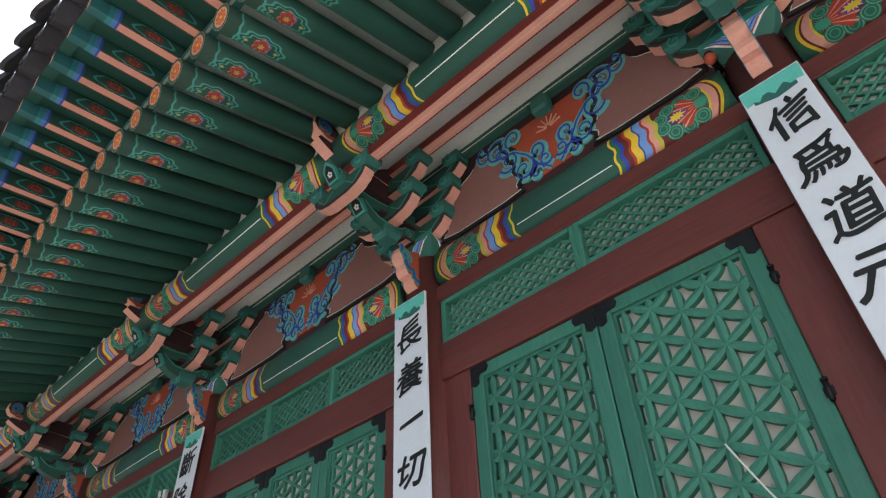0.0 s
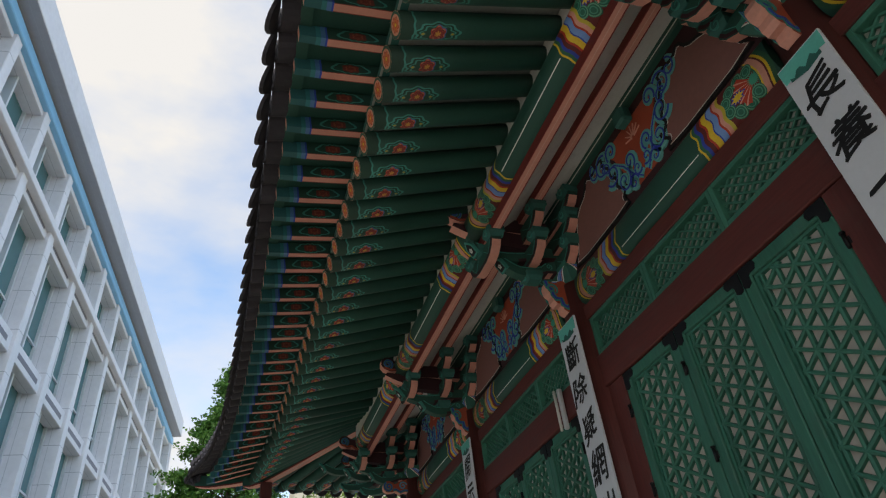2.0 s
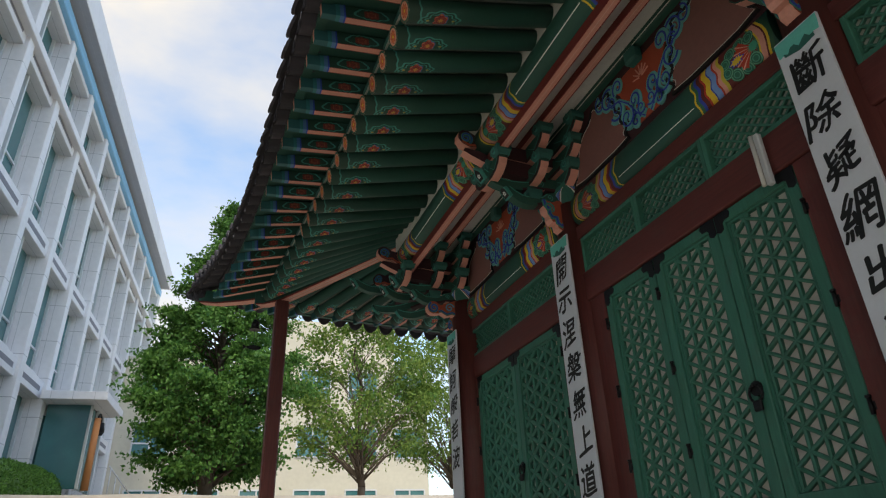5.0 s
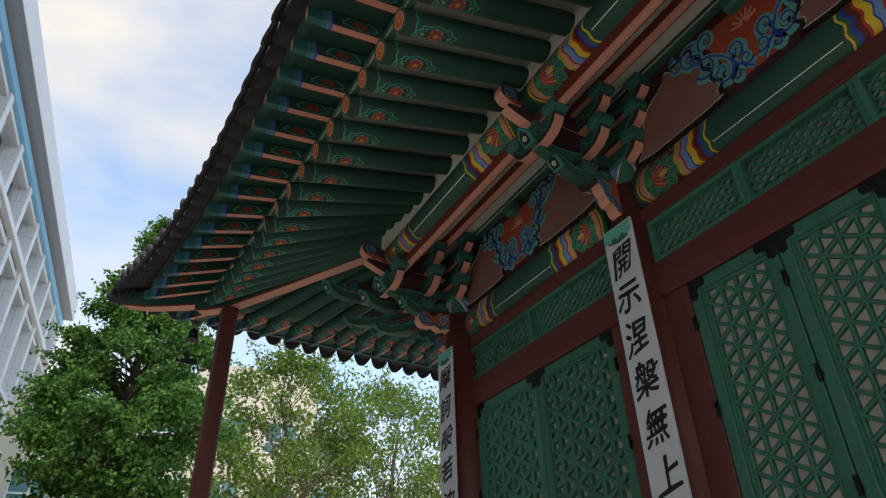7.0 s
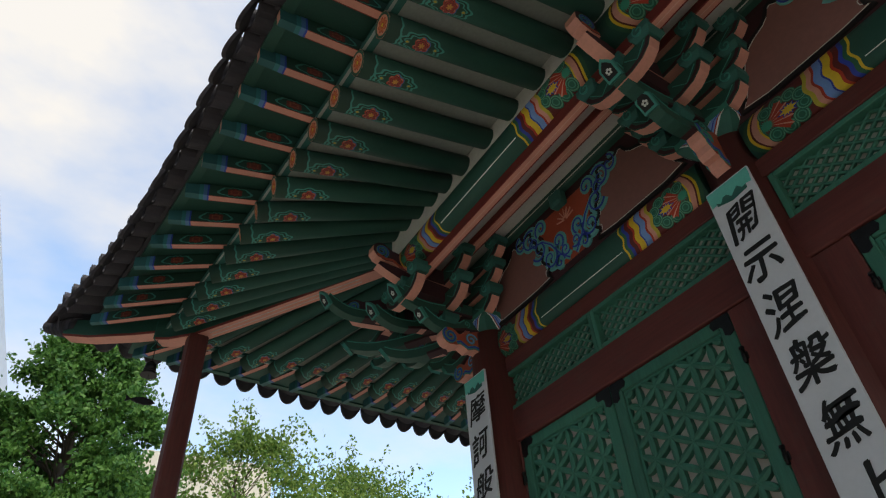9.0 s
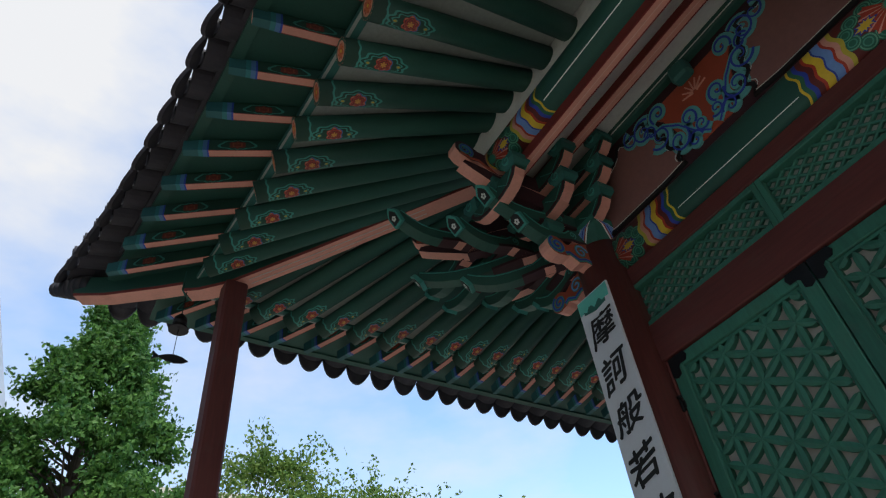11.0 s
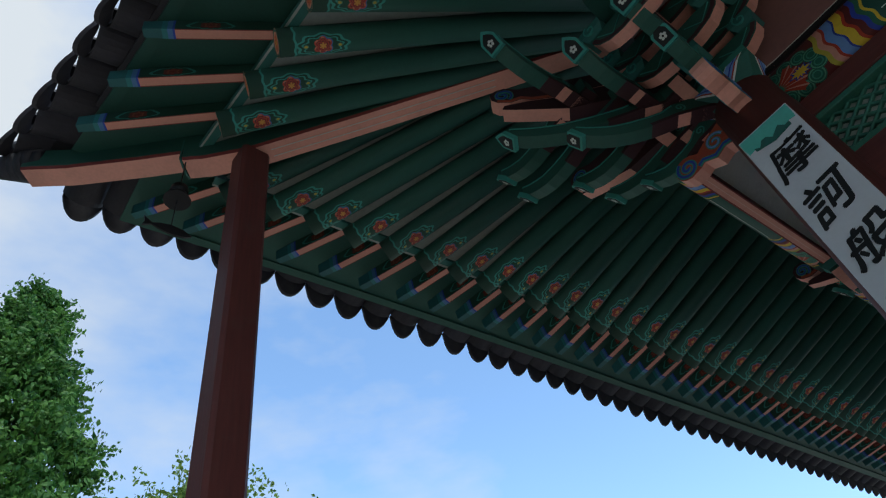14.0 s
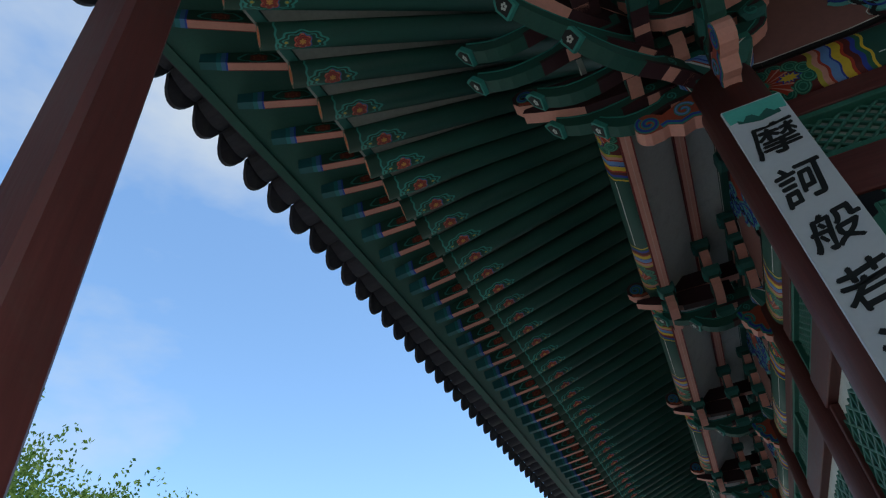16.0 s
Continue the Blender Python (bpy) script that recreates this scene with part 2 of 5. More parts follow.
M["scroll_teal"] = mat("light_teal_paint", (0.12, 0.38, 0.36), 0.6, 0.25)
M["teal"] = mat("teal_paint", TEAL, 0.6, 0.25)
M["deep_teal"] = mat("deep_teal_paint", (0.03, 0.13, 0.11), 0.6, 0.25)
M["blue"] = mat("ultramarine_paint", BLUE, 0.6, 0.25)
M["sky_blue"] = mat("light_blue_paint", SKYB, 0.6, 0.2)
M["orange"] = mat("vermilion_paint", (0.36, 0.07, 0.035), 0.6, 0.25, dirt=0.1)
M["yellow"] = mat("yellow_paint", YELLOW, 0.6, 0.2)
M["capital"] = mat("painted_capital", (0.035, 0.14, 0.11), 0.6, 0.2, paint=capital_paint)
M["paper"] = mat("lattice_paper", (0.47, 0.44, 0.40), 0.9, 0.14, 30, 2, 0.1, dirt=0.1)
M["iron"] = mat("black_iron", (0.02, 0.02, 0.022), 0.5, 0.3, 80, 6, 0.2, metal=0.6)
M["banner"] = mat("white_banner_board", (0.60, 0.63, 0.68), 0.6, 0.1, 40, 2, 0.05)
M["ink"] = mat("black_ink", (0.012, 0.012, 0.013), 0.6, 0.3)
M["mint"] = mat("mint_green_paint", (0.12, 0.5, 0.42), 0.6, 0.2)
M["stone"] = mat("granite", (0.48, 0.47, 0.45), 0.8, 0.3, 90, 2, 0.3, dirt=0.2)
M["ground"] = mat("sandy_ground", (0.38, 0.34, 0.29), 0.9, 0.35, 8, 0.4, 0.4)
M["concrete"] = mat("pale_concrete_panel", (0.68, 0.68, 0.71), 0.7, 0.14, 6, 0.5, 0.08, dirt=0.1, paint=panel_joints)
M["concrete_dark"] = mat("grey_groove", (0.2, 0.2, 0.23), 0.8, 0.2)
M["cornice"] = mat("blue_metal_cornice", (0.22, 0.5, 0.75), 0.35, 0.12, 10, 1, 0.03, spec=0.5)
M["cream"] = mat("cream_render", (0.55, 0.52, 0.43), 0.85, 0.15, 5, 0.4, 0.1, dirt=0.08)
M["window"] = mat("teal_window_glass", (0.05, 0.16, 0.17), 0.08, 0.3, 2, 0.6, 0.0, spec=0.8)
M["frame"] = mat("white_window_frame", (0.55, 0.58, 0.6), 0.5, 0.1)
M["bark"] = mat("grey_brown_bark", (0.1, 0.075, 0.055), 0.9, 0.4, 30, 4, 0.5, stretch=(1, 1, 0.3))
M["steel"] = mat("brushed_steel", (0.55, 0.57, 0.6), 0.3, 0.15, 60, 4, 0.05, metal=0.8)
M["wood_pole"] = mat("orange_timber", (0.42, 0.17, 0.06), 0.6, 0.25, 40, 3, 0.1)
M["red_flower"] = mat("red_lotus_ink", (0.6, 0.08, 0.06), 0.6, 0.15)


def leaf_mat(name, c1, c2):
    m = bpy.data.materials.new(name)
    m.use_nodes = True
    nt = m.node_tree
    bs = nt.nodes["Principled BSDF"]
    geo = nt.nodes.new("ShaderNodeNewGeometry")
    rp = nt.nodes.new("ShaderNodeValToRGB")
    rp.color_ramp.elements[0].color, rp.color_ramp.elements[1].color = (*c1, 1), (*c2, 1)
    nt.links.new(geo.outputs["Random Per Island"], rp.inputs["Fac"])
    nt.links.new(rp.outputs[0], bs.inputs["Base Color"])
    bs.inputs["Roughness"].default_value = 0.55
    bs.inputs["Specular IOR Level"].default_value = 0.3
    tr = nt.nodes.new("ShaderNodeBsdfTranslucent")
    nt.links.new(rp.outputs[0], tr.inputs["Color"])
    mx = nt.nodes.new("ShaderNodeMixShader")
    mx.inputs[0].default_value = 0.35
    nt.links.new(bs.outputs[0], mx.inputs[1])
    nt.links.new(tr.outputs[0], mx.inputs[2])
    nt.links.new(mx.outputs[0], nt.nodes["Material Output"].inputs["Surface"])
    return m


M["leaf_dark"] = leaf_mat("dense_green_leaf", (0.03, 0.11, 0.02), (0.12, 0.26, 0.05))
M["leaf_light"] = leaf_mat("light_green_leaf", (0.06, 0.15, 0.025), (0.21, 0.3, 0.06))
M["hedge"] = leaf_mat("hedge_leaf", (0.05, 0.14, 0.025), (0.13, 0.28, 0.05))


# ---- building blocks ----
def part(name, bm, mats, parent=None, label="", m=None, smooth=False):
    """Links a bmesh as one mesh object, under a thing or a part if one is given."""
    me = bpy.data.meshes.new(name)
    bmesh.ops.recalc_face_normals(bm, faces=bm.faces[:])
    bm.to_mesh(me)
    bm.free()
    for k in mats if isinstance(mats, (list, tuple)) else [mats]:
        me.materials.append(M[k])
    if smooth:
        me.polygons.foreach_set("use_smooth", [True] * len(me.polygons))
    return again(name, me, parent, label, m)


def again(name, me, parent=None, label="", m=None):
    ob = new(name, me)
    if parent is not None:
        ob.parent = parent
    if m is not None:
        ob.matrix_basis = m
    if label:
        ob["label"] = label
    return ob


def thing(name, label, category, m=None, group="", kind=""):
    ob = new(name)
    ob.empty_display_size = 0.1
    if m is not None:
        ob.matrix_basis = m
    return tagged(ob, label, category, group, kind)


def box(bm, a, b, mi=0, bevel=0.0):
    vs = [bm.verts.new((x, y, z)) for x in (a[0], b[0]) for y in (a[1], b[1]) for z in (a[2], b[2])]
    fs = [bm.faces.new([vs[i] for i in f]) for f in ((0, 1, 3, 2), (4, 6, 7, 5), (0, 4, 5, 1), (2, 3, 7, 6), (0, 2, 6, 4), (1, 5, 7, 3))]
    for f in fs:
        f.material_index = mi
    if bevel:
        es = {e for f in fs for e in f.edges}
        r = bmesh.ops.bevel(bm, geom=list(es), offset=bevel, segments=1, affect="EDGES", profile=0.5)
        for f in r["faces"]:
            f.material_index = mi
    return fs


def extrude(bm, pts, d0, d1, fn, mi=0, edge_mi=None):
    """A flat outline of (a, b) drawn out from d0 to d1; fn(a, b, d) gives the place. edge_mi: material by the index of the side."""
    lo, hi = [bm.verts.new(fn(a, b, d0)) for a, b in pts], [bm.verts.new(fn(a, b, d1)) for a, b in pts]
    f0, f1 = bm.faces.new(lo), bm.faces.new(hi)
    f0.material_index = f1.material_index = mi
    n = len(pts)
    for i in range(n):
        f = bm.faces.new((lo[i], lo[(i + 1) % n], hi[(i + 1) % n], hi[i]))
        f.material_index = edge_mi(i) if edge_mi else mi
    return f0, f1


def tube(bm, p0, p1, r0, r1=None, n=12, mi=0, cap_mi=None):
    p0, p1 = Vector(p0), Vector(p1)
    r1 = r0 if r1 is None else r1
    d = (p1 - p0).normalized()
    side = d.orthogonal().normalized()
    up = d.cross(side)
    rings = [[bm.verts.new(p + r * (math.cos(2 * math.pi * k / n) * side + math.sin(2 * math.pi * k / n) * up)) for k in range(n)] for p, r in ((p0, r0), (p1, r1))]
    for k in range(n):
        f = bm.faces.new((rings[0][k], rings[0][(k + 1) % n], rings[1][(k + 1) % n], rings[1][k]))
        f.material_index, f.smooth = mi, True
    for ring in rings:
        f = bm.faces.new(ring)
        f.material_index = mi if cap_mi is None else cap_mi


def ribbon(bm, line, width, thick, fn, mi=0):
    """A raised band of some width along a line of (a, b); fn(a, b, d) gives the place."""
    n = len(line)
    left, right = [], []
    for i, (a, b) in enumerate(line):
        a0, b0 = line[max(0, i - 1)]
        a1, b1 = line[min(n - 1, i + 1)]
        l = math.hypot(a1 - a0, b1 - b0) or 1
        w = width(i / (n - 1)) / 2 if callable(width) else width / 2
        ox, oy = -(b1 - b0) / l * w, (a1 - a0) / l * w
        left.append((a + ox, b + oy))
        right.append((a - ox, b - oy))
    tl, tr = [[bm.verts.new(fn(a, b, thick)) for a, b in e] for e in (left, right)]
    bl, br = [[bm.verts.new(fn(a, b, 0)) for a, b in e] for e in (left, right)]
    for i in range(n - 1):
        for p, q in ((tl, tr), (tl, bl), (tr, br)):
            bm.faces.new((p[i], p[i + 1], q[i + 1], q[i])).material_index = mi


def sweep(bm, path, prof, mi=0):
    """A closed outline of (side, up) swept along a list of places, upright."""
    rings = []
    for i, p in enumerate(path):
        d = Vector(path[min(len(path) - 1, i + 1)]) - Vector(path[max(0, i - 1)])
        side = Vector((d.y, -d.x, 0)).normalized()
        rings.append([bm.verts.new(Vector(p) + side * a + Vector((0, 0, b))) for a, b in prof])
    n = len(prof)
    for i in range(len(path) - 1):
        for k in range(n):
            bm.faces.new((rings[i][k], rings[i][(k + 1) % n], rings[i + 1][(k + 1) % n], rings[i + 1][k])).material_index = mi
    for r in (rings[0], rings[-1]):
        bm.faces.new(r).material_index = mi


# ---- plan of the hall ----
CX, CY = 2.70, 10.66          # the corner column
COLS = [-5.15, -2.55, 0.05, 2.53, 5.29, 7.98, CY]
SIDE_Y = CY - 0.45
SIDE_COLS = [CX, CX + 2.5, CX + 5.0, CX + 7.5, CX + 10.0]
PLINTH, SILL, DOOR_TOP = 0.75, 1.2, 3.44
K_SIDE = 0.91


def bend(w, k=2.2):
    return max(0.0, (6.7 - w) / 9.1) ** k


def at(run, w, v, z):
    """A place by the run of the eave, the way along the wall from the corner, and the way out from the column line."""
    return Vector((CX - v, CY - w, z)) if run == "front" else Vector((CX + w, CY + v * (K_SIDE + 0.09 * min(1, max(0, (v - 2.15) / 0.5))), z))


def rafter_end(w): return 2.10 + 0.36 * bend(w), 4.85 + 0.30 * bend(w)
def flyer_end(w): return 2.64 + 0.42 * bend(w, 3.0), 4.93 + 0.36 * bend(w, 2.6)
def tile_edge(w): return 2.77 + 0.55 * bend(w, 3.4), 5.06 + 0.46 * bend(w, 3.0)


# ---- ground and plinth ----
def ground_height(x, y):
    a = min(1, max(0, (y - 17) / 3)) * 3.2
    b = min(1, max(0, (-3.6 - x) / 1.6)) * min(4.4, max(0.4, 2.9 + 0.088 * (y - 17.5)))
    return max(a, b)


bm = bmesh.new()
xs = [-400, -120, -40] + [-20 + i * 0.8 for i in range(60)] + [60, 150, 400]
ys = [-400, -100, -30] + [-14 + i * 0.9 for i in range(60)] + [70, 160, 500]
gv = [[bm.verts.new((x, y, ground_height(x, y) + (0.05 * noise.noise((x * 0.4, y * 0.4, 0)) if abs(x) < 30 else 0))) for y in ys] for x in xs]
for i in range(len(xs) - 1):
    for j in range(len(ys) - 1):
        bm.faces.new((gv[i][j], gv[i + 1][j], gv[i + 1][j + 1], gv[i][j + 1]))
tagged(part("ground", bm, "ground", smooth=True), "bare sandy courtyard rising to a terrace behind", "ground", kind="structure")

bm = bmesh.new()
box(bm, (0.75, -8, -0.1), (14, 12.35, PLINTH - 0.14), bevel=0.02)
box(bm, (0.68, -8.07, PLINTH - 0.14), (14.07, 12.42, PLINTH), bevel=0.02)
tagged(part("floor", bm, "stone"), "raised granite plinth under the timber hall", "plinth", kind="structure")

bm = bmesh.new()
box(bm, (CX + 0.25, -7.8, PLINTH), (13.6, CY - 0.7, 5.3))
tagged(part("wall_inner", bm, "plaster"), "plain plastered core closing the inside of the hall", "wall", kind="structure")


# ---- columns ----
def column(x, y):
    ob = thing("column", "round oxblood painted timber column on a stone base", "column", pose(x, y, 0), "columns of the hall")
    bm = bmesh.new()
    tube(bm, (0, 0, PLINTH + 0.18), (0, 0, 4.44), 0.205, 0.185, 28)
    part("shaft", bm, "red", ob)
    bm = bmesh.new()
    tube(bm, (0, 0, PLINTH), (0, 0, PLINTH + 0.18), 0.34, 0.27, 20)
    part("base", bm, "stone", ob)
    return ob


first_column = column(CX, COLS[0])
for y in COLS[1:-1]:
    copy_thing(first_column, pose(CX, y, 0))
copy_thing(first_column, pose(CX - 0.085, CY - 0.165, 0))
for x in SIDE_COLS[1:]:
    copy_thing(first_column, pose(x, SIDE_Y, 0))


# ---- walls, bay by bay ----
wall_front = thing("wall_front", "painted timber front of the hall with green latticed doors", "wall", kind="structure")
wall_side = thing("wall_side", "painted timber side of the hall", "wall", kind="structure")


def scroll(cx, cz, r, turns, start, hand=1):
    """A spiral of (a, b) that winds outward."""
    n = int(18 * turns)
    return [(cx + hand * (r * (0.12 + 0.88 * i / n)) * math.cos(start + turns * 2 * math.pi * i / n), cz + (r * (0.12 + 0.88 * i / n)) * math.sin(start + turns * 2 * math.pi * i / n)) for i in range(n + 1)]


def outline(line, closed=True):
    return line + [line[0]] if closed else line


def cusped(x0, x1, z0, z1, hand):
    """The cusped outline of a brown field: straight foot, stepped and scalloped head."""
    L = x1 - x0
    pts = [(0, 0), (1, 0), (0.93, 0.12), (1.0, 0.22), (0.9, 0.34), (0.94, 0.46), (0.86, 0.56), (0.88, 0.7), (0.8, 0.82), (0.82, 0.97), (0.6, 0.9), (0.52, 1.0), (0.45, 0.82), (0.3, 0.74), (0.2, 0.62), (0.14, 0.42), (0.1, 0.2)]
    out = []
    for a, b in pts:
        a = a if hand > 0 else 1 - a
        out.append((x0 + a * L, z0 + b * (z1 - z0)))
    # rounded cusps
    soft = []
    for p, q in zip(out, out[1:] + out[:1]):
        soft += [(p[0] * 0.78 + q[0] * 0.22, p[1] * 0.78 + q[1] * 0.22), (p[0] * 0.22 + q[0] * 0.78, p[1] * 0.22 + q[1] * 0.78)]
    return soft


def front_face(v):
    return lambda a, b, d: Vector((a, v + d, b))


def build_bay(parent, base, width, leaves):
    """The timberwork between two columns, in a frame whose x runs along the wall and whose y points out."""
    h = width / 2
    clear = h - 0.17
    made = []

    def add(name, bm, mats, label="", m=None, under=None):
        m = m if m is not None else Matrix.Identity(4)
        ob = part(name, bm, mats, parent if under is None else under, label, base @ m if under is None else m)
        made.append(ob)
        return ob

    dh = clear - 0.2 if leaves else clear - 0.05
    for sgn in (-1, 1):
        bm = bmesh.new()
        a, b = sorted((sgn * dh, sgn * (h - 0.05)))
        box(bm, (a, -0.02, SILL), (b, 0.09, DOOR_TOP), bevel=0.006)
        add("jamb", bm, "red")
    bm = bmesh.new()
    box(bm, (-h + 0.05, -0.04, PLINTH), (h - 0.05, 0.12, SILL), bevel=0.008)
    add("sill_beam", bm, "red_beam")
    bm = bmesh.new()
    box(bm, (-h + 0.05, -0.04, DOOR_TOP), (h - 0.05, 0.11, 3.70), bevel=0.008)
    add("lintel", bm, "red_beam")
    bm = bmesh.new()
    box(bm, (-h + 0.05, -0.04, 4.03), (h - 0.05, 0.11, 4.16), bevel=0.006)
    add("upper_rail", bm, "red_beam")
    # transom lights
    n = max(2, leaves)
    pw = 2 * clear / n
    for k in range(n):
        c = -clear + pw * (k + 0.5)
        fr = bmesh.new()
        t = 0.035
        box(fr, (-pw / 2, 0.02, 3.70), (-pw / 2 + t, 0.10, 4.03), bevel=0.004)
        box(fr, (pw / 2 - t, 0.02, 3.70), (pw / 2, 0.10, 4.03), bevel=0.004)
        box(fr, (-pw / 2 + t, 0.02, 3.70), (pw / 2 - t, 0.10, 3.70 + t), bevel=0.004)
        box(fr, (-pw / 2 + t, 0.02, 4.03 - t), (pw / 2 - t, 0.10, 4.03), bevel=0.004)
        light = add("transom_light", fr, "door_green", m=pose(c, 0, 0))
        lt = bmesh.new()
        x0, x1, z0, z1 = -pw / 2 + t, pw / 2 - t, 3.70 + t, 4.03 - t
        hh, st = z1 - z0, 0.09
        for sgn in (-1, 1):
            k0 = -int(hh * 1.35 / st) - 1
            for q in range(k0, int((x1 - x0) / st) + 1):
                xa = x0 + q * st
                pa, pb = clip((xa, z0 if sgn > 0 else z1), (xa + hh * 1.35, z1 if sgn > 0 else z0), x0, x1, z0, z1)
                if pa:
                    bar(lt, pa, pb, 0.016, 0.06, 0.022)
        add("transom_lattice", lt, "door_green", under=light)
        bk = bmesh.new()
        box(bk, (x0, 0.028, z0), (x1, 0.034, z1))
        add("transom_paper", bk, "transom_back", under=light)
    # the painted head beam, with a rounded belly
    bm = bmesh.new()
    prof = []
    for k in range(20):
        a = 2 * math.pi * k / 20
        ca, sa = math.cos(a), math.sin(a)
        prof.append((math.copysign(abs(ca) ** 0.7, ca) * 0.095, math.copysign(abs(sa) ** 0.75, sa) * 0.15))
    extrude(bm, prof, -clear, clear, lambda a, b, d: Vector((d, a, b)))
    for f in bm.faces:
        f.smooth = len(f.verts) == 4
    add("head_beam", bm, "beam%d" % round(clear * 100), "dark green beam with painted lotus heads and wavy stripes", pose(0, 0.055, 4.32))
    # field above the beam
    bm = bmesh.new()
    box(bm, (-h, -0.06, 4.40), (h, 0.10, 5.2))
    add("panel_board", bm, "maroon")
    g = clear
    f = front_face(0.10)
    for sgn in (-1, 1):
        bm = bmesh.new()
        x0, x1 = (-g + 0.04, -0.26) if sgn < 0 else (0.26, g - 0.04)
        pts = cusped(x0, x1, 4.49, 5.12, 1 if sgn < 0 else -1)
        extrude(bm, pts, 0.0, 0.012, f, 0)
        ribbon(bm, outline(pts), 0.026, 0.018, f, 1)
        ins = [((a - (x0 + x1) / 2) * 0.94 + (x0 + x1) / 2, (b - 4.8) * 0.93 + 4.8) for a, b in pts]
        ribbon(bm, outline(ins), 0.005, 0.015, f, 2)
        add("brown_field", bm, ["brown", "dark", "white"], "brown cusped field edged in black and white")
    hi = lambda a, b, d: f(a * 1.2, 4.52 + (b - 4.47) * 1.45, d)
    bm = bmesh.new()
    tri = [(-0.33, 4.86), (0.33, 4.86), (0.24, 4.76), (0.19, 4.62), (0.11, 4.48), (-0.11, 4.48), (-0.19, 4.62), (-0.24, 4.76)]
    extrude(bm, tri, 0.0, 0.010, hi, 0)
    for sgn in (-1, 1):
        for cx, cz, r, tn, st, hd in ((0.37, 4.80, 0.08, 1.3, 0.5, 1), (0.24, 4.82, 0.06, 1.2, 2.6, -1), (0.29, 4.69, 0.075, 1.3, 4.0, 1), (0.2, 4.58, 0.075, 1.3, 5.0, -1), (0.1, 4.64, 0.055, 1.2, 3.0, 1), (0.12, 4.51, 0.05, 1.2, 2.0, 1)):
            ln = [(sgn * a, b) for a, b in scroll(cx, cz, r, tn, st, hd)]
            ribbon(bm, ln, lambda s: 0.028 + 0.028 * s, 0.015, hi, 1)
            ribbon(bm, [(a + 0.004, b + 0.005) for a, b in ln], lambda s: 0.005 + 0.008 * s, 0.019, hi, 2)
        ribbon(bm, [(sgn * a, b) for a, b in ((0.03, 4.49), (0.1, 4.55), (0.17, 4.66), (0.25, 4.73), (0.4, 4.76))], 0.03, 0.014, hi, 1)
        ribbon(bm, [(sgn * a, b) for a, b in ((0.03, 4.49), (0.1, 4.55), (0.17, 4.66), (0.25, 4.73), (0.4, 4.76))], 0.009, 0.018, hi, 2)
    for sgn in (-1, 1):
        for cx, cz, r, tn, st, hd in ((0.46, 4.83, 0.06, 1.2, 0.2, 1), (0.05, 4.56, 0.045, 1.2, 4.4, -1), (0.33, 4.75, 0.05, 1.1, 2.2, -1)):
            ln = [(sgn * a, b) for a, b in scroll(cx, cz, r, tn, st, hd)]
            ribbon(bm, ln, lambda s: 0.020 + 0.018 * s, 0.0165, hi, 1)
            ribbon(bm, [(a + 0.003, b + 0.004) for a, b in ln], lambda s: 0.005 + 0.006 * s, 0.0205, hi, 2)
    for k in range(7):
        a = math.pi * (k + 0.5) / 7
        ribbon(bm, [(0.012 * math.cos(a), 4.74 + 0.012 * math.sin(a)), (0.085 * math.cos(a), 4.74 + 0.08 * math.sin(a))], lambda s: 0.018 * math.sin(math.pi * min(0.95, s + 0.1)) + 0.003, 0.017, hi, 3)
    add("scroll_field", bm, ["orange", "scroll_teal", "blue", "pink", "sky_blue"], "vermilion field with blue and teal painted scrolls and a lotus")
    bm = bmesh.new()
    box(bm, (-0.07, 0.10, 5.04), (0.07, 0.2, 5.18), bevel=0.02)
    add("centre_block", bm, "deep_teal")
    bm = bmesh.new()
    box(bm, (-h, -0.06, 5.18), (h, 0.16, 5.36), bevel=0.01)
    add("wall_plate", bm, "green")
    bm = bmesh.new()
    box(bm, (-h, 0.16, 5.2), (h, 0.1645, 5.207))
    add("plate_line", bm, "white")
    for nm, v0, z0, v1, z1 in (("inner_soffit", 0.16, 5.25, 0.396, 5.17), ("outer_soffit", 0.484, 5.15, 0.801, 4.87)):
        bm = bmesh.new()
        extrude(bm, [(v0, z0), (v1, z1), (v1, z1 + 0.03), (v0, z0 + 0.03)], -h, h, lambda a, b, d: Vector((d, a, b)))
        add(nm, bm, "plaster", "off-white plaster strip")
    for nm, vc, z0, z1 in (("middle_purlin_bar", 0.44, 5.08, 5.22), ("outer_purlin_bar", 0.845, 4.78, 4.90)):
        bm = bmesh.new()
        fs = box(bm, (-h, -0.044, 0), (h, 0.044, z1 - z0), 0)
        for fc in bm.faces:
            if fc.calc_center_median().z < 0.001:
                fc.material_index = 1
        add(nm, bm, ["bar_red", "soffit"], "dark red bar with a salmon underside edged in red", pose(0, vc, z0))
    bm = bmesh.new()
    tube(bm, (-h, 0, 0), (h, 0, 0), 0.14, n=24)
    add("eave_purlin", bm, "purlin%d" % round(h * 100), "round green purlin with painted heads", pose(0, 0.875, 4.995))
    bm = bmesh.new()
    box(bm, (-h, 0.93, 5.09), (h, 0.965, 5.36))
    add("purlin_plaster", bm, "plaster")
    return made


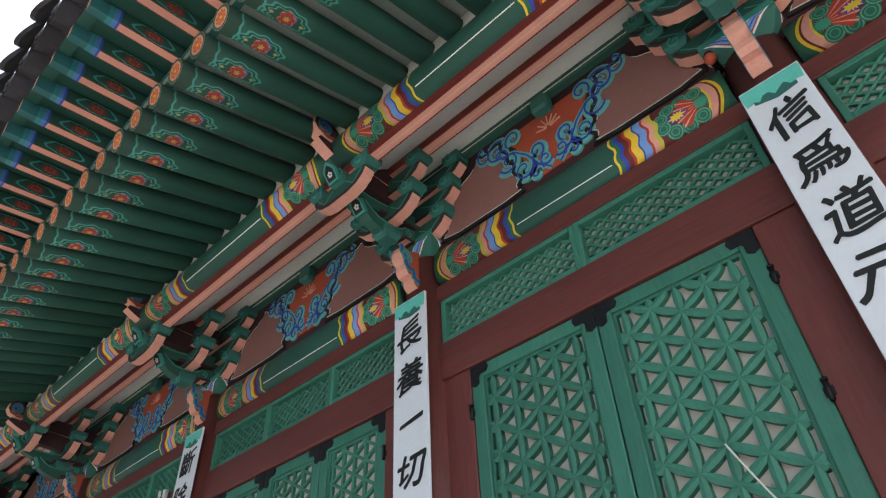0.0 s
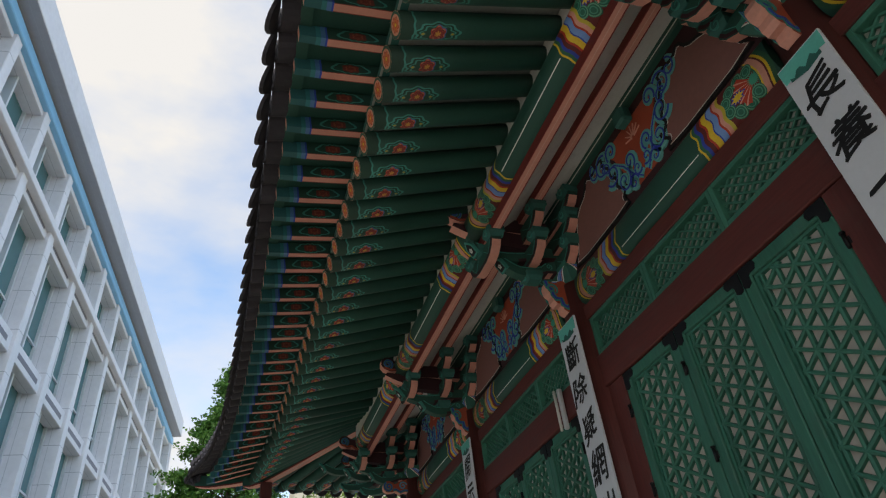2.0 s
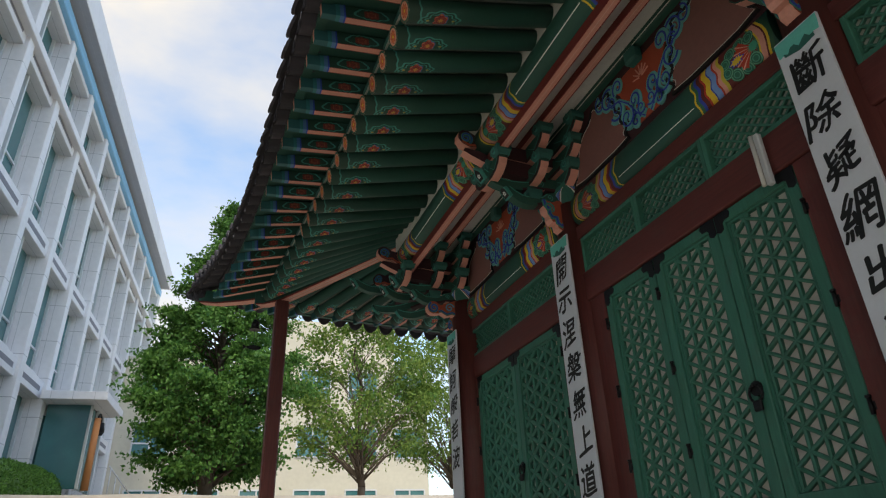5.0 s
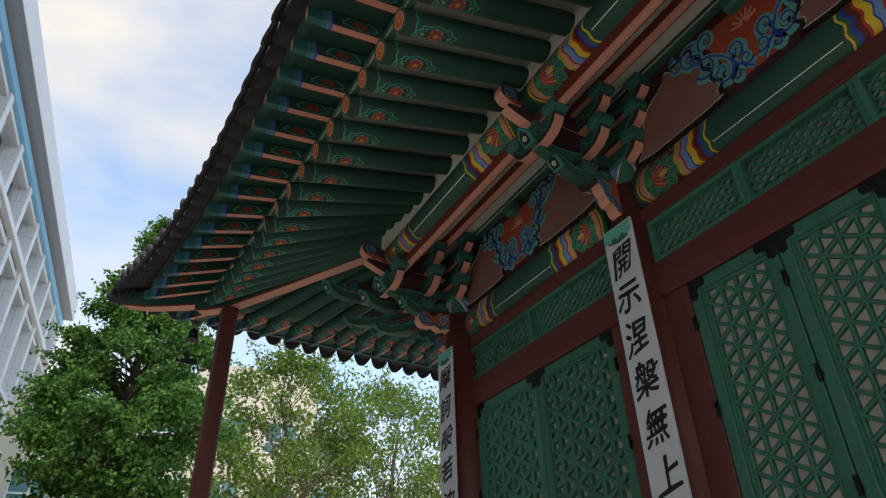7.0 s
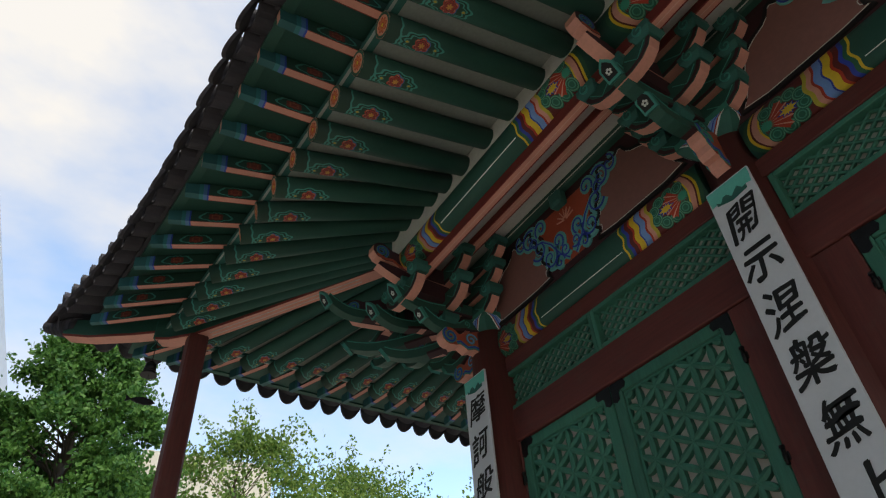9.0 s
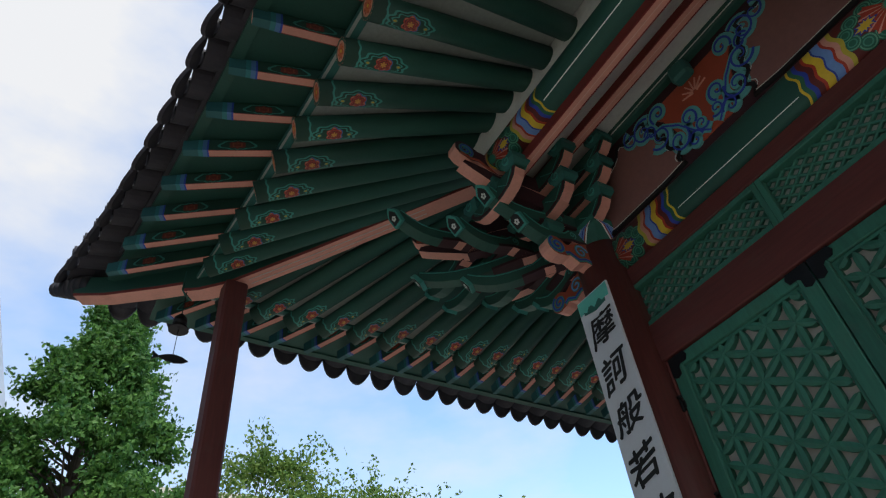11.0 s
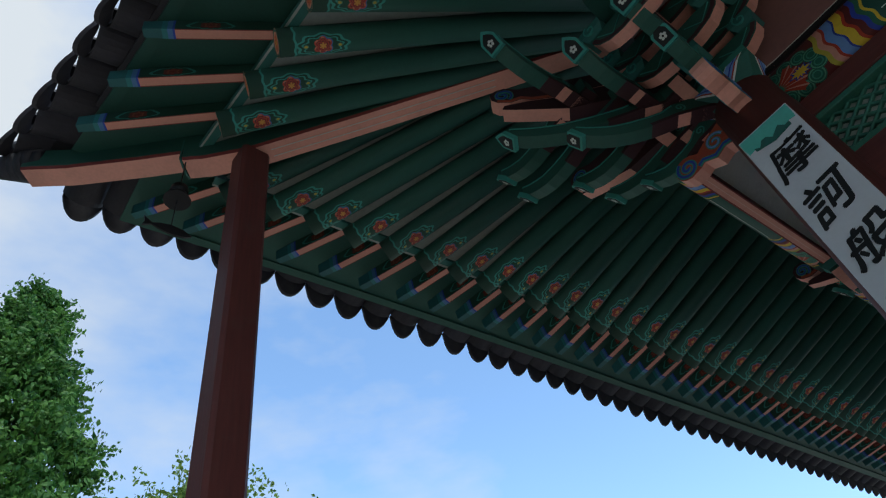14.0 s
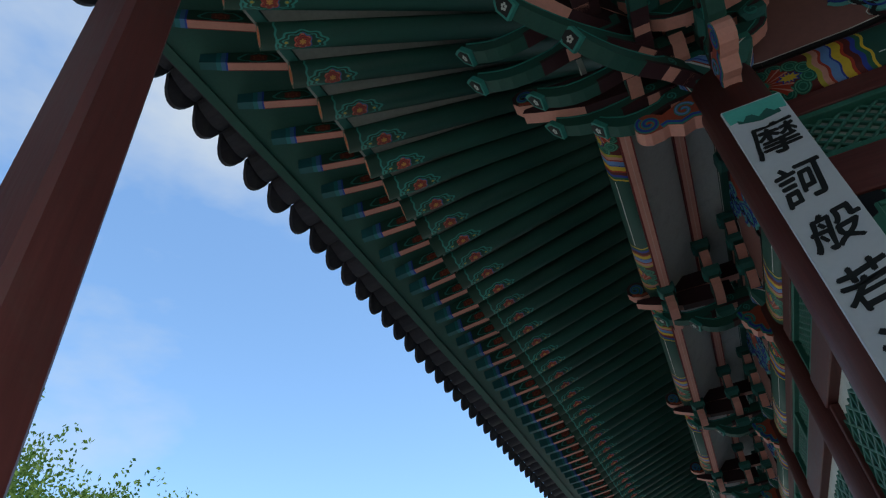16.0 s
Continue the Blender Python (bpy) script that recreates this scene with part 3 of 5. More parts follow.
def clip(p, q, x0, x1, z0, z1):
    t0, t1 = 0.0, 1.0
    d = (q[0] - p[0], q[1] - p[1])
    for a, b, lo, hi in ((p[0], d[0], x0, x1), (p[1], d[1], z0, z1)):
        if abs(b) < 1e-9:
            if a < lo or a > hi:
                return None, None
            continue
        u, w = sorted(((lo - a) / b, (hi - a) / b))
        t0, t1 = max(t0, u), min(t1, w)
    if t1 - t0 < 0.03:
        return None, None
    return (p[0] + d[0] * t0, p[1] + d[1] * t0), (p[0] + d[0] * t1, p[1] + d[1] * t1)


def bar(bm, p, q, width, v, depth, petal=False):
    """A lattice bar with a ridge along its front; petal: swelling in the middle."""
    l = math.hypot(q[0] - p[0], q[1] - p[1])
    nx, nz = -(q[1] - p[1]) / l * width / 2, (q[0] - p[0]) / l * width / 2
    if petal:
        st = ((0.0, 0.3), (0.22, 0.85), (0.5, 1.0), (0.78, 0.85), (1.0, 0.3))
    else:
        st = ((0.0, 1.0), (1.0, 1.0))
    prev = None
    for t, k in st:
        x, z = p[0] + (q[0] - p[0]) * t, p[1] + (q[1] - p[1]) * t
        ring = [bm.verts.new((x + nx * k, v - depth, z + nz * k)), bm.verts.new((x + nx * k, v - depth * 0.16, z + nz * k)), bm.verts.new((x, v, z)), bm.verts.new((x - nx * k, v - depth * 0.16, z - nz * k)), bm.verts.new((x - nx * k, v - depth, z - nz * k))]
        if prev:
            for i in range(4):
                bm.faces.new((prev[i], prev[i + 1], ring[i + 1], ring[i]))
        prev = ring


def lattice(bm, x0, x1, z0, z1, p, width, petal, v, depth):
    """Upright bars and bars at thirty degrees both ways, which meet in six-armed stars."""
    sx = p * math.cos(math.radians(30))
    n = int((x1 - x0) / sx) + 3
    mid = (x0 + x1) / 2
    for i in range(-n, n + 1):
        x = mid + i * sx
        for j in range(-2, int((z1 - z0) / p) + 3):
            z = z0 + j * p + (p / 2 if i % 2 else 0)
            for dx, dz in ((0, p), (sx, p / 2), (sx, -p / 2)):
                a, b = clip((x, z), (x + dx, z + dz), x0, x1, z0, z1)
                if a and math.hypot(b[0] - a[0], b[1] - a[1]) > 0.012:
                    bar(bm, a, b, width, v, depth, petal)


def door_leaf(width, petal, m, hinge_side, label):
    z0, z1 = SILL, DOOR_TOP - 0.004
    ob = thing("door_leaf", label, "door", m, "latticed doors of the front")
    w, t = width / 2 - 0.004, 0.085 if petal else 0.075
    for a, b in ((-w, -w + t), (w - t, w)):
        bm = bmesh.new()
        box(bm, (a, 0.03, z0), (b, 0.085, z1), bevel=0.006)
        part("stile", bm, "door_green", ob)
    for a, b in ((z1 - 0.08, z1), (1.62, 1.72), (z0, z0 + 0.1)):
        bm = bmesh.new()
        box(bm, (-w + t, 0.03, a), (w - t, 0.083, b), bevel=0.006)
        part("rail", bm, "door_green", ob)
    bm = bmesh.new()
    for a, b in ((-w + t, -w + t + 0.018), (w - t - 0.018, w - t)):
        box(bm, (a, 0.035, 1.72), (b, 0.066, z1 - 0.08))
    box(bm, (-w + t + 0.018, 0.035, z1 - 0.098), (w - t - 0.018, 0.066, z1 - 0.08))
    part("bead", bm, "door_green", ob)
    bm = bmesh.new()
    box(bm, (-w + t, 0.035, z0 + 0.1), (w - t, 0.06, 1.62), bevel=0.004)
    part("lower_panel", bm, "door_green", ob)
    bm = bmesh.new()
    if petal:
        lattice(bm, -w + t + 0.018, w - t - 0.018, 1.72, z1 - 0.098, 0.164, 0.044, True, 0.078, 0.046)
    else:
        lattice(bm, -w + t + 0.018, w - t - 0.018, 1.72, z1 - 0.098, 0.128, 0.022, False, 0.064, 0.032)
    part("lattice", bm, "door_green", ob, "carved green star lattice")
    bm = bmesh.new()
    box(bm, (-w + t, 0.030, 1.72), (w - t, 0.036, z1 - 0.08))
    part("paper", bm, "paper", ob, "off-white paper behind the lattice")
    for sgn in (-1, 1):
        bm = bmesh.new()
        L = [(0, 0), (0.12, 0), (0.135, -0.03), (0.12, -0.06), (0.075, -0.062), (0.062, -0.075), (0.06, -0.12), (0.03, -0.135), (0, -0.12)]
        extrude(bm, [(sgn * (w - a), z1 + b) for a, b in L], 0.085, 0.089, lambda a, b, d: Vector((a, d, b)))
        part("corner_plate", bm, "iron", ob, "black iron corner plate")
    if hinge_side:
        for z in (3.15, 2.6, 2.05):
            bm = bmesh.new()
            x = hinge_side * (w + 0.005)
            tube(bm, (x, 0.098, z - 0.04), (x, 0.098, z + 0.04), 0.011, n=8)
            box(bm, (x - 0.02, 0.085, z - 0.022), (x + 0.02, 0.094, z + 0.022), bevel=0.004)
            tube(bm, (x, 0.098, z + 0.04), (x, 0.098, z + 0.052), 0.015, n=8)
            part("hinge", bm, "iron", ob, "black iron hinge")
    return ob


def front_pose(yc): return pose(CX, yc, 0, 0, 0, 90)


BAYS = [(COLS[i], COLS[i + 1]) for i in range(len(COLS) - 1)]
LEAVES = [2, 3, 2, 3, 3, 2]
side_bays = [(SIDE_COLS[i], SIDE_COLS[i + 1]) for i in range(len(SIDE_COLS) - 1)]
for a, b in BAYS + side_bays:
    h = (b - a) / 2
    c = h - 0.17
    for nm, half in (("beam%d" % round(c * 100), c), ("purlin%d" % round(h * 100), h - 0.12)):
        if nm not in M:
            M[nm] = mat("painted_" + nm.rstrip("0123456789"), GREEN, 0.6, 0.25, 50, 3, 0.08, paint=beam_paint(half))
for (a, b), n in zip(BAYS, LEAVES):
    build_bay(wall_front, front_pose((a + b) / 2), b - a, n)
    dh = (b - a) / 2 - 0.17 - 0.2
    lw = 2 * dh / n
    for k in range(n):
        petal = n == 2
        c = (a + b) / 2 - dh + lw * (k + 0.5)
        side = -1 if k == 0 else 1
        lab = "green timber door leaf with carved petal lattice over paper, closed" if petal else "green timber door leaf with straight star lattice over paper, closed"
        door_leaf(lw, petal, front_pose(c), side, lab)
for a, b in side_bays:
    build_bay(wall_side, pose((a + b) / 2, SIDE_Y, 0), b - a, 0)
    bm = bmesh.new()
    h = (b - a) / 2 - 0.1
    box(bm, (-h, -0.02, SILL), (h, 0.03, DOOR_TOP))
    part("infill", bm, "plaster", wall_side, "", pose((a + b) / 2, SIDE_Y, 0))
    bm = bmesh.new()
    lattice(bm, -h + 0.1, h - 0.1, 1.8, 3.3, 0.15, 0.022, False, 0.06, 0.026)
    part("side_lattice", bm, "door_green", wall_side, "", pose((a + b) / 2, SIDE_Y, 0))


# ---- brackets ----
def tongue(bm, v0, v1, z, thick=0.088):
    """A bracket tongue seen from the side: it dips, swells and turns up to a pointed end whose middle is at (v1, z). x is its thickness, y points out."""
    L = v1 - v0
    mid = ((0.0, 0.0, 0.066), (0.22, -0.005, 0.064), (0.38, -0.02, 0.056), (0.46, -0.05, 0.044), (0.56, -0.066, 0.047), (0.67, -0.074, 0.048), (0.77, -0.068, 0.047), (0.86, -0.048, 0.045), (0.93, -0.02, 0.042), (1.0, 0.022, 0.034))
    low = [(v0 + a * L, z + b - g) for a, b, g in mid]
    top = [(v0 + a * L - 0.02 * (i > 6), z + b + g) for i, (a, b, g) in enumerate(mid)]
    side = lambda a, b, d: Vector((d, a, b))
    extrude(bm, low + top[::-1], -thick / 2, thick / 2, side, 0, lambda i: 1 if i < 3 else 0)
    for sgn in (-1, 1):
        e = sgn * (thick / 2 + 0.003)
        ribbon(bm, [(a, b - 0.010) for a, b in top[2:]], 0.009, e, side, 2)
        ribbon(bm, [(a, b + 0.012) for a, b in low[:5]], 0.024, e, side, 3)
        ribbon(bm, scroll(v0 + 0.34 * L, z - 0.005, 0.032, 1.4, 2.0, 1), 0.008, e, side, 2)


def end_mark(bm, at_v, z, tilt=20):
    """The pentagon on a tongue's cut end: teal rim, black field, white five-petalled flower."""
    t = Matrix.Translation((0, at_v, z)) @ Euler((radians(tilt), 0, 0)).to_matrix().to_4x4()
    pent = [(-0.05, -0.062), (0.05, -0.062), (0.053, 0.035), (0.03, 0.068), (0.0, 0.098), (-0.03, 0.068), (-0.053, 0.035)]
    extrude(bm, pent, -0.02, 0.012, lambda a, b, d: t @ Vector((a, d, b)), 0)
    extrude(bm, [(a * 0.74, b * 0.74) for a, b in pent], 0.012, 0.015, lambda a, b, d: t @ Vector((a, d, b)), 1)
    for k in range(5):
        an = math.pi / 2 + 2 * math.pi * k / 5
        cx, cz = 0.014 * math.cos(an), 0.014 * math.sin(an) - 0.002
        extrude(bm, [(cx + 0.009 * math.cos(q * math.pi / 3), cz + 0.009 * math.sin(q * math.pi / 3)) for q in range(6)], 0.015, 0.017, lambda a, b, d: t @ Vector((a, d, b)), 2)


def arm(bm, half, v, z, h=0.16, thick=0.08):
    """A boat-shaped cross arm along the wall with a salmon underside."""
    low = [(-half, h * 0.72), (-half * 0.9, h * 0.42), (-half * 0.68, h * 0.14), (-half * 0.35, 0), (half * 0.35, 0), (half * 0.68, h * 0.14), (half * 0.9, h * 0.42), (half, h * 0.72)]
    pts = low + [(half, h), (-half, h)]
    extrude(bm, pts, v - thick / 2, v + thick / 2, lambda a, b, d: Vector((a, d, z + b)), 0, lambda i: 1 if i < 7 else 0)
    for sgn in (-1, 1):
        ribbon(bm, [(a * 0.96, b + 0.02) for a, b in low], 0.026, sgn * (thick / 2 + 0.002), lambda a, b, d: Vector((a, v + d, z + b)), 3)
    leaf = [(half * 0.25, h * 0.75), (half * 0.55, h * 0.3), (half * 0.85, h * 0.85)]
    ribbon(bm, leaf, 0.006, thick / 2 + 0.003, lambda a, b, d: Vector((a, v + d, z + b)), 2)
    ribbon(bm, [(-a, b) for a, b in leaf], 0.006, thick / 2 + 0.003, lambda a, b, d: Vector((a, v + d, z + b)), 2)


def block(bm, x, v, z, s=0.074, h=0.088):
    """A bearing block: square head on a tapering foot."""
    ring = []
    for k, zz in ((0.68, 0), (1.0, h * 0.45), (1.0, h)):
        ring.append([bm.verts.new((x + a * s * k, v + b * s * k, z + zz)) for a, b in ((-1, -1), (1, -1), (1, 1), (-1, 1))])
    for i in range(2):
        for k in range(4):
            bm.faces.new((ring[i][k], ring[i][(k + 1) % 4], ring[i + 1][(k + 1) % 4], ring[i + 1][k]))
    bm.faces.new(ring[0]), bm.faces.new(ring[2])
    for sgn in (-1, 1):
        ribbon(bm, scroll(x, z + h * 0.62, s * 0.6, 1.2, 0, sgn), 0.009, sgn * (s + 0.002), lambda a, b, d: Vector((a, v + d, b)), 1)


def cloud_head(bm, v0, v1, z, thick=0.13):
    """A beam's head carved as a rolling cloud: white wavy underside, vermilion and blue cheeks."""
    L = v1 - v0
    low = [(0, -0.13), (0.25, -0.165), (0.42, -0.14), (0.45, -0.085), (0.66, -0.085), (0.78, -0.05), (0.78, 0.0), (0.95, 0.03), (1.0, 0.09)]
    top = [(0.92, 0.14), (0.6, 0.12), (0.3, 0.15), (0, 0.15)]
    pts = [(v0 + a * L, z + b) for a, b in low + top]
    extrude(bm, pts, -thick / 2, thick / 2, lambda a, b, d: Vector((d, a, b)), 0, lambda i: 1 if i < 9 else 0)
    for sgn in (-1, 1):
        fn = lambda a, b, d, s=sgn: Vector((s * (thick / 2) + s * d, a, b))
        ribbon(bm, [(v0 + a * L, z + b + 0.045) for a, b in low], 0.05, 0.003, fn, 2)
        ribbon(bm, [(v0 + a * L, z + b + 0.05) for a, b in low], 0.022, 0.005, fn, 3)
        ribbon(bm, scroll(v0 + 0.78 * L, z + 0.06, 0.055, 1.5, 1.0, 1), 0.018, 0.006, fn, 2)


def curl_head(bm, v0, v1, z, thick=0.095):
    """A beam's head that rolls up into a round curl: salmon underside, vermilion cheeks with blue and teal scrolls."""
    r = 0.082
    c = (v1 - r, z)
    low = [(v0, z - 0.10), (v0 + 0.10, z - 0.075), (v0 + 0.17, z - 0.10), (v0 + 0.24, z - 0.06), (c[0] - 0.06, z - 0.075)]
    roll = [(c[0] + r * math.cos(a), c[1] + r * math.sin(a)) for a in [radians(-110 + 26 * k) for k in range(10)]]
    top = [(c[0] - 0.09, z + 0.035), (v0 + 0.16, z + 0.075), (v0, z + 0.13)]
    pts = low + roll + top
    extrude(bm, pts, -thick / 2, thick / 2, lambda a, b, d: Vector((d, a, b)), 0, lambda i: 1 if i < 12 else 0)
    for sgn in (-1, 1):
        fn = lambda a, b, d, s=sgn: Vector((s * (thick / 2 + d), a, b))
        ribbon(bm, [(a, b + 0.022) for a, b in low], 0.034, 0.003, fn, 2)
        ribbon(bm, [(a, b + 0.026) for a, b in low], 0.014, 0.005, fn, 3)
        spiral = scroll(c[0], c[1], r * 0.86, 1.6, 3.6, 1)
        ribbon(bm, spiral, 0.030, 0.003, fn, 2)
        ribbon(bm, spiral, 0.014, 0.005, fn, 3)
        ribbon(bm, scroll(v0 + 0.13, z + 0.01, 0.06, 1.4, 0.4, 1), 0.022, 0.004, fn, 2)
        ribbon(bm, scroll(v0 + 0.13, z + 0.01, 0.06, 1.4, 0.4, 1), 0.010, 0.006, fn, 4)


BR_MATS = ["green", "pink", "teal", "maroon"]


def bracket(m, label, group="", drop=0.0):
    """A bracket set on a column. drop: how much lower its tongues and noses sit."""
    ob = thing("bracket_set", label, "bracket", m, group)
    bm = bmesh.new()
    ring = []
    for s, z in ((0.14, 4.44), (0.21, 4.53), (0.21, 4.60)):
        ring.append([bm.verts.new((a * s, b * s, z)) for a, b in ((-1, -1), (1, -1), (1, 1), (-1, 1))])
    for i in range(2):
        for k in range(4):
            bm.faces.new((ring[i][k], ring[i][(k + 1) % 4], ring[i + 1][(k + 1) % 4], ring[i + 1][k]))
    bm.faces.new(ring[0]), bm.faces.new(ring[2])
    part("capital", bm, "capital", ob, "capital block painted with blue and white chevrons")

    def one_tongue(r, v0, v1, z):
        bm = bmesh.new()
        tongue(bm, v0, v1, z)
        tg = part("tongue", bm, BR_MATS, ob, "green bracket tongue with upturned end", r)
        bm = bmesh.new()
        end_mark(bm, v1 + 0.004, z - 0.008, -34)
        part("end_mark", bm, ["teal", "dark", "white"], tg, "black pentagon with a white flower")

    def side(turn, lo=0.71, hi=0.955, top=1.17, sink=0.06):
        r, rn = pose(0, 0, -drop, 0, 0, turn), pose(0, 0, -drop - sink, 0, 0, turn)
        one_tongue(r, 0.05, lo, 4.63)
        one_tongue(r, 0.05, hi, 4.77)
        bm = bmesh.new()
        q = top - 1.04
        nose = [(0.1, 5.03), (0.66 + q, 5.03), (0.80 + q, 5.06), (0.86 + q, 5.10), (0.93 + q, 5.09), (1.01 + q, 5.12), (1.045 + q, 5.17), (1.04 + q, 5.23), (1.0 + q, 5.265), (0.94 + q, 5.27), (0.86 + q, 5.22), (0.7, 5.18), (0.1, 5.18)]
        extrude(bm, nose, -0.048, 0.048, lambda a, b, d: Vector((d, a, b)), 0, lambda i: 1 if i < 8 else 0)
        for sgn in (-1, 1):
            fn = lambda a, b, d, s=sgn: Vector((s * (0.048 + d), a, b))
            ribbon(bm, [(a, b + 0.02) for a, b in nose[1:6]], 0.024, 0.003, fn, 3)
            ribbon(bm, scroll(0.965 + q, 5.185, 0.062, 1.6, 0.5, 1), 0.026, 0.004, fn, 2)
            ribbon(bm, scroll(0.965 + q, 5.185, 0.062, 1.6, 0.5, 1), 0.011, 0.006, fn, 4)
        part("beam_nose", bm, ["maroon", "pink", "teal", "orange", "blue"], ob, "curled beam nose with blue scrolls and salmon underside", rn)
        bm = bmesh.new()
        low = [(0.3, 4.85), (0.62 + q, 4.88), (0.92 + q, 5.0), (1.0 + q, 5.04)]
        extrude(bm, low + [(0.98 + q, 5.075), (0.3, 5.0)], -0.045, 0.045, lambda a, b, d: Vector((d, a, b)), 0, lambda i: 1 if i in (1, 2) else 0)
        part("nose_bearer", bm, ["maroon", "pink"], ob, "", rn)

    side(0)
    for half, v, z in ((0.34, 0.16, 4.54), (0.44, 0.16, 4.76), (0.52, 0.16, 4.96), (0.30, 0.44, 4.60), (0.38, 0.44, 4.85), (0.27, 0.845, 4.58)):
        bm = bmesh.new()
        arm(bm, half, v, z)
        part("cross_arm", bm, BR_MATS, ob, "boat-shaped green arm with a salmon underside")
        for sgn in (-1, 1):
            bm = bmesh.new()
            block(bm, sgn * half * 0.86, v, z + 0.145)
            part("bearing_block", bm, ["deep_teal", "teal"], ob)
    for v, z in ((0.845, 4.70), (0.44, 4.47)):
        bm = bmesh.new()
        block(bm, 0, v, z)
        part("bearing_block", bm, ["deep_teal", "teal"], ob)
    return ob, side, one_tongue


def column_head(ob):
    bm = bmesh.new()
    cloud_head(bm, 0.14, 0.35, 4.33, 0.1)
    part("cloud_head", bm, ["orange", "pink", "teal", "blue", "sky_blue"], ob, "carved cloud head painted vermilion, white and blue")


LAB = "green bracket set with upturned tongues and salmon-edged arms on a column"
first_bracket, _, _ = bracket(front_pose(COLS[0]), LAB, "bracket sets under the eaves")
column_head(first_bracket)
for y in COLS[1:5]:
    copy_thing(first_bracket, front_pose(y))
low_bracket, _, _ = bracket(front_pose(COLS[5]), LAB, "bracket sets under the eaves", 0.12)
column_head(low_bracket)
for x in SIDE_COLS[1:]:
    copy_thing(low_bracket, pose(x, SIDE_Y, 0))

# the corner set: the same towards front, side and hip, with further tongues beside
corner, corner_side, corner_tongue = bracket(pose(CX - 0.085, CY - 0.165, 0, 0, 0, 90), "crowded corner bracket set with tongues towards front, side and hip", "bracket sets under the eaves", 0.12)
corner_side(-90)
corner_side(-46.4, 0.985, 1.35, 1.36, 0.0)
for half, v, z in ((0.34, 0.16, 4.54), (0.44, 0.16, 4.76), (0.30, 0.44, 4.60), (0.38, 0.44, 4.85)):
    bm = bmesh.new()
    arm(bm, half, v, z)
    part("cross_arm", bm, BR_MATS, corner, "", pose(0, 0, 0, 0, 0, -90))
for turn, off, v0, v1, z in ((0, 0.34, 0.25, 0.985, 4.66), (0, 0.60, 0.5, 1.315, 4.835), (-90, -0.27, 0.2, 1.0, 4.65), (-90, -0.46, 0.42, 1.30, 4.76), (-90, -0.62, 0.5, 1.30, 4.85)):
    corner_tongue(pose(0, 0, 0, 0, 0, turn) @ pose(off, 0, 0), v0, v1, z)
for turn in (0, -90):
    bm = bmesh.new()
    curl_head(bm, 0.12, 0.54, 4.34)
    part("curl_head", bm, ["orange", "pink", "teal", "blue", "sky_blue"], corner, "rolled beam head with blue and teal scrolls", pose(0, 0, 0, 0, 0, turn))


# ---- eaves ----
def rafter_mesh(length, r=0.083, n=14):
    bm = bmesh.new()
    rings = [[bm.verts.new((x, r * math.sin(2 * math.pi * k / n), -r * math.cos(2 * math.pi * k / n))) for k in range(n)] for x in (0.0, 0.5, length)]
    for a, b in zip(rings, rings[1:]):
        for k in range(n):
            f = bm.faces.new((a[k], a[(k + 1) % n], b[(k + 1) % n], b[k]))
            f.smooth = True
    bm.faces.new(rings[0]).material_index = 1
    bm.faces.new(rings[-1])
    bmesh.ops.recalc_face_normals(bm, faces=bm.faces[:])
    me = bpy.data.meshes.new("rafter")
    bm.to_mesh(me)
    bm.free()
    me.materials.append(M["rafter"]), me.materials.append(M["cap"])
    return me


def flyer_mesh(length):
    bm = bmesh.new()
    w, h = 0.030, 0.056
    ring = [[bm.verts.new((x, a * w * k, b * h * k)) for a, b in ((-1, -1), (1, -1), (1, 1), (-1, 1))] for x, k in ((0.0, 0.86), (0.17, 1.0), (length, 1.0))]
    for i in range(2):
        for k in range(4):
            bm.faces.new((ring[i][k], ring[i][(k + 1) % 4], ring[i + 1][(k + 1) % 4], ring[i + 1][k])).material_index = 1 if k == 0 else 0
    bm.faces.new(ring[0]).material_index = 2
    bm.faces.new(ring[2])
    bmesh.ops.recalc_face_normals(bm, faces=bm.faces[:])
    me = bpy.data.meshes.new("flying_rafter")
    bm.to_mesh(me)
    bm.free()
    for k in ("flyer", "flyer_low", "pink"):
        me.materials.append(M[k])
    return me


def along(tip, root):
    """The pose of a piece that lies along x from its tip to its root, with its z up."""
    d = (root - tip).normalized()
    s = Vector((0, 0, 1)).cross(d).normalized()
    u = d.cross(s)
    return Matrix.Translation(tip) @ Matrix((d, s, u)).transposed().to_4x4()


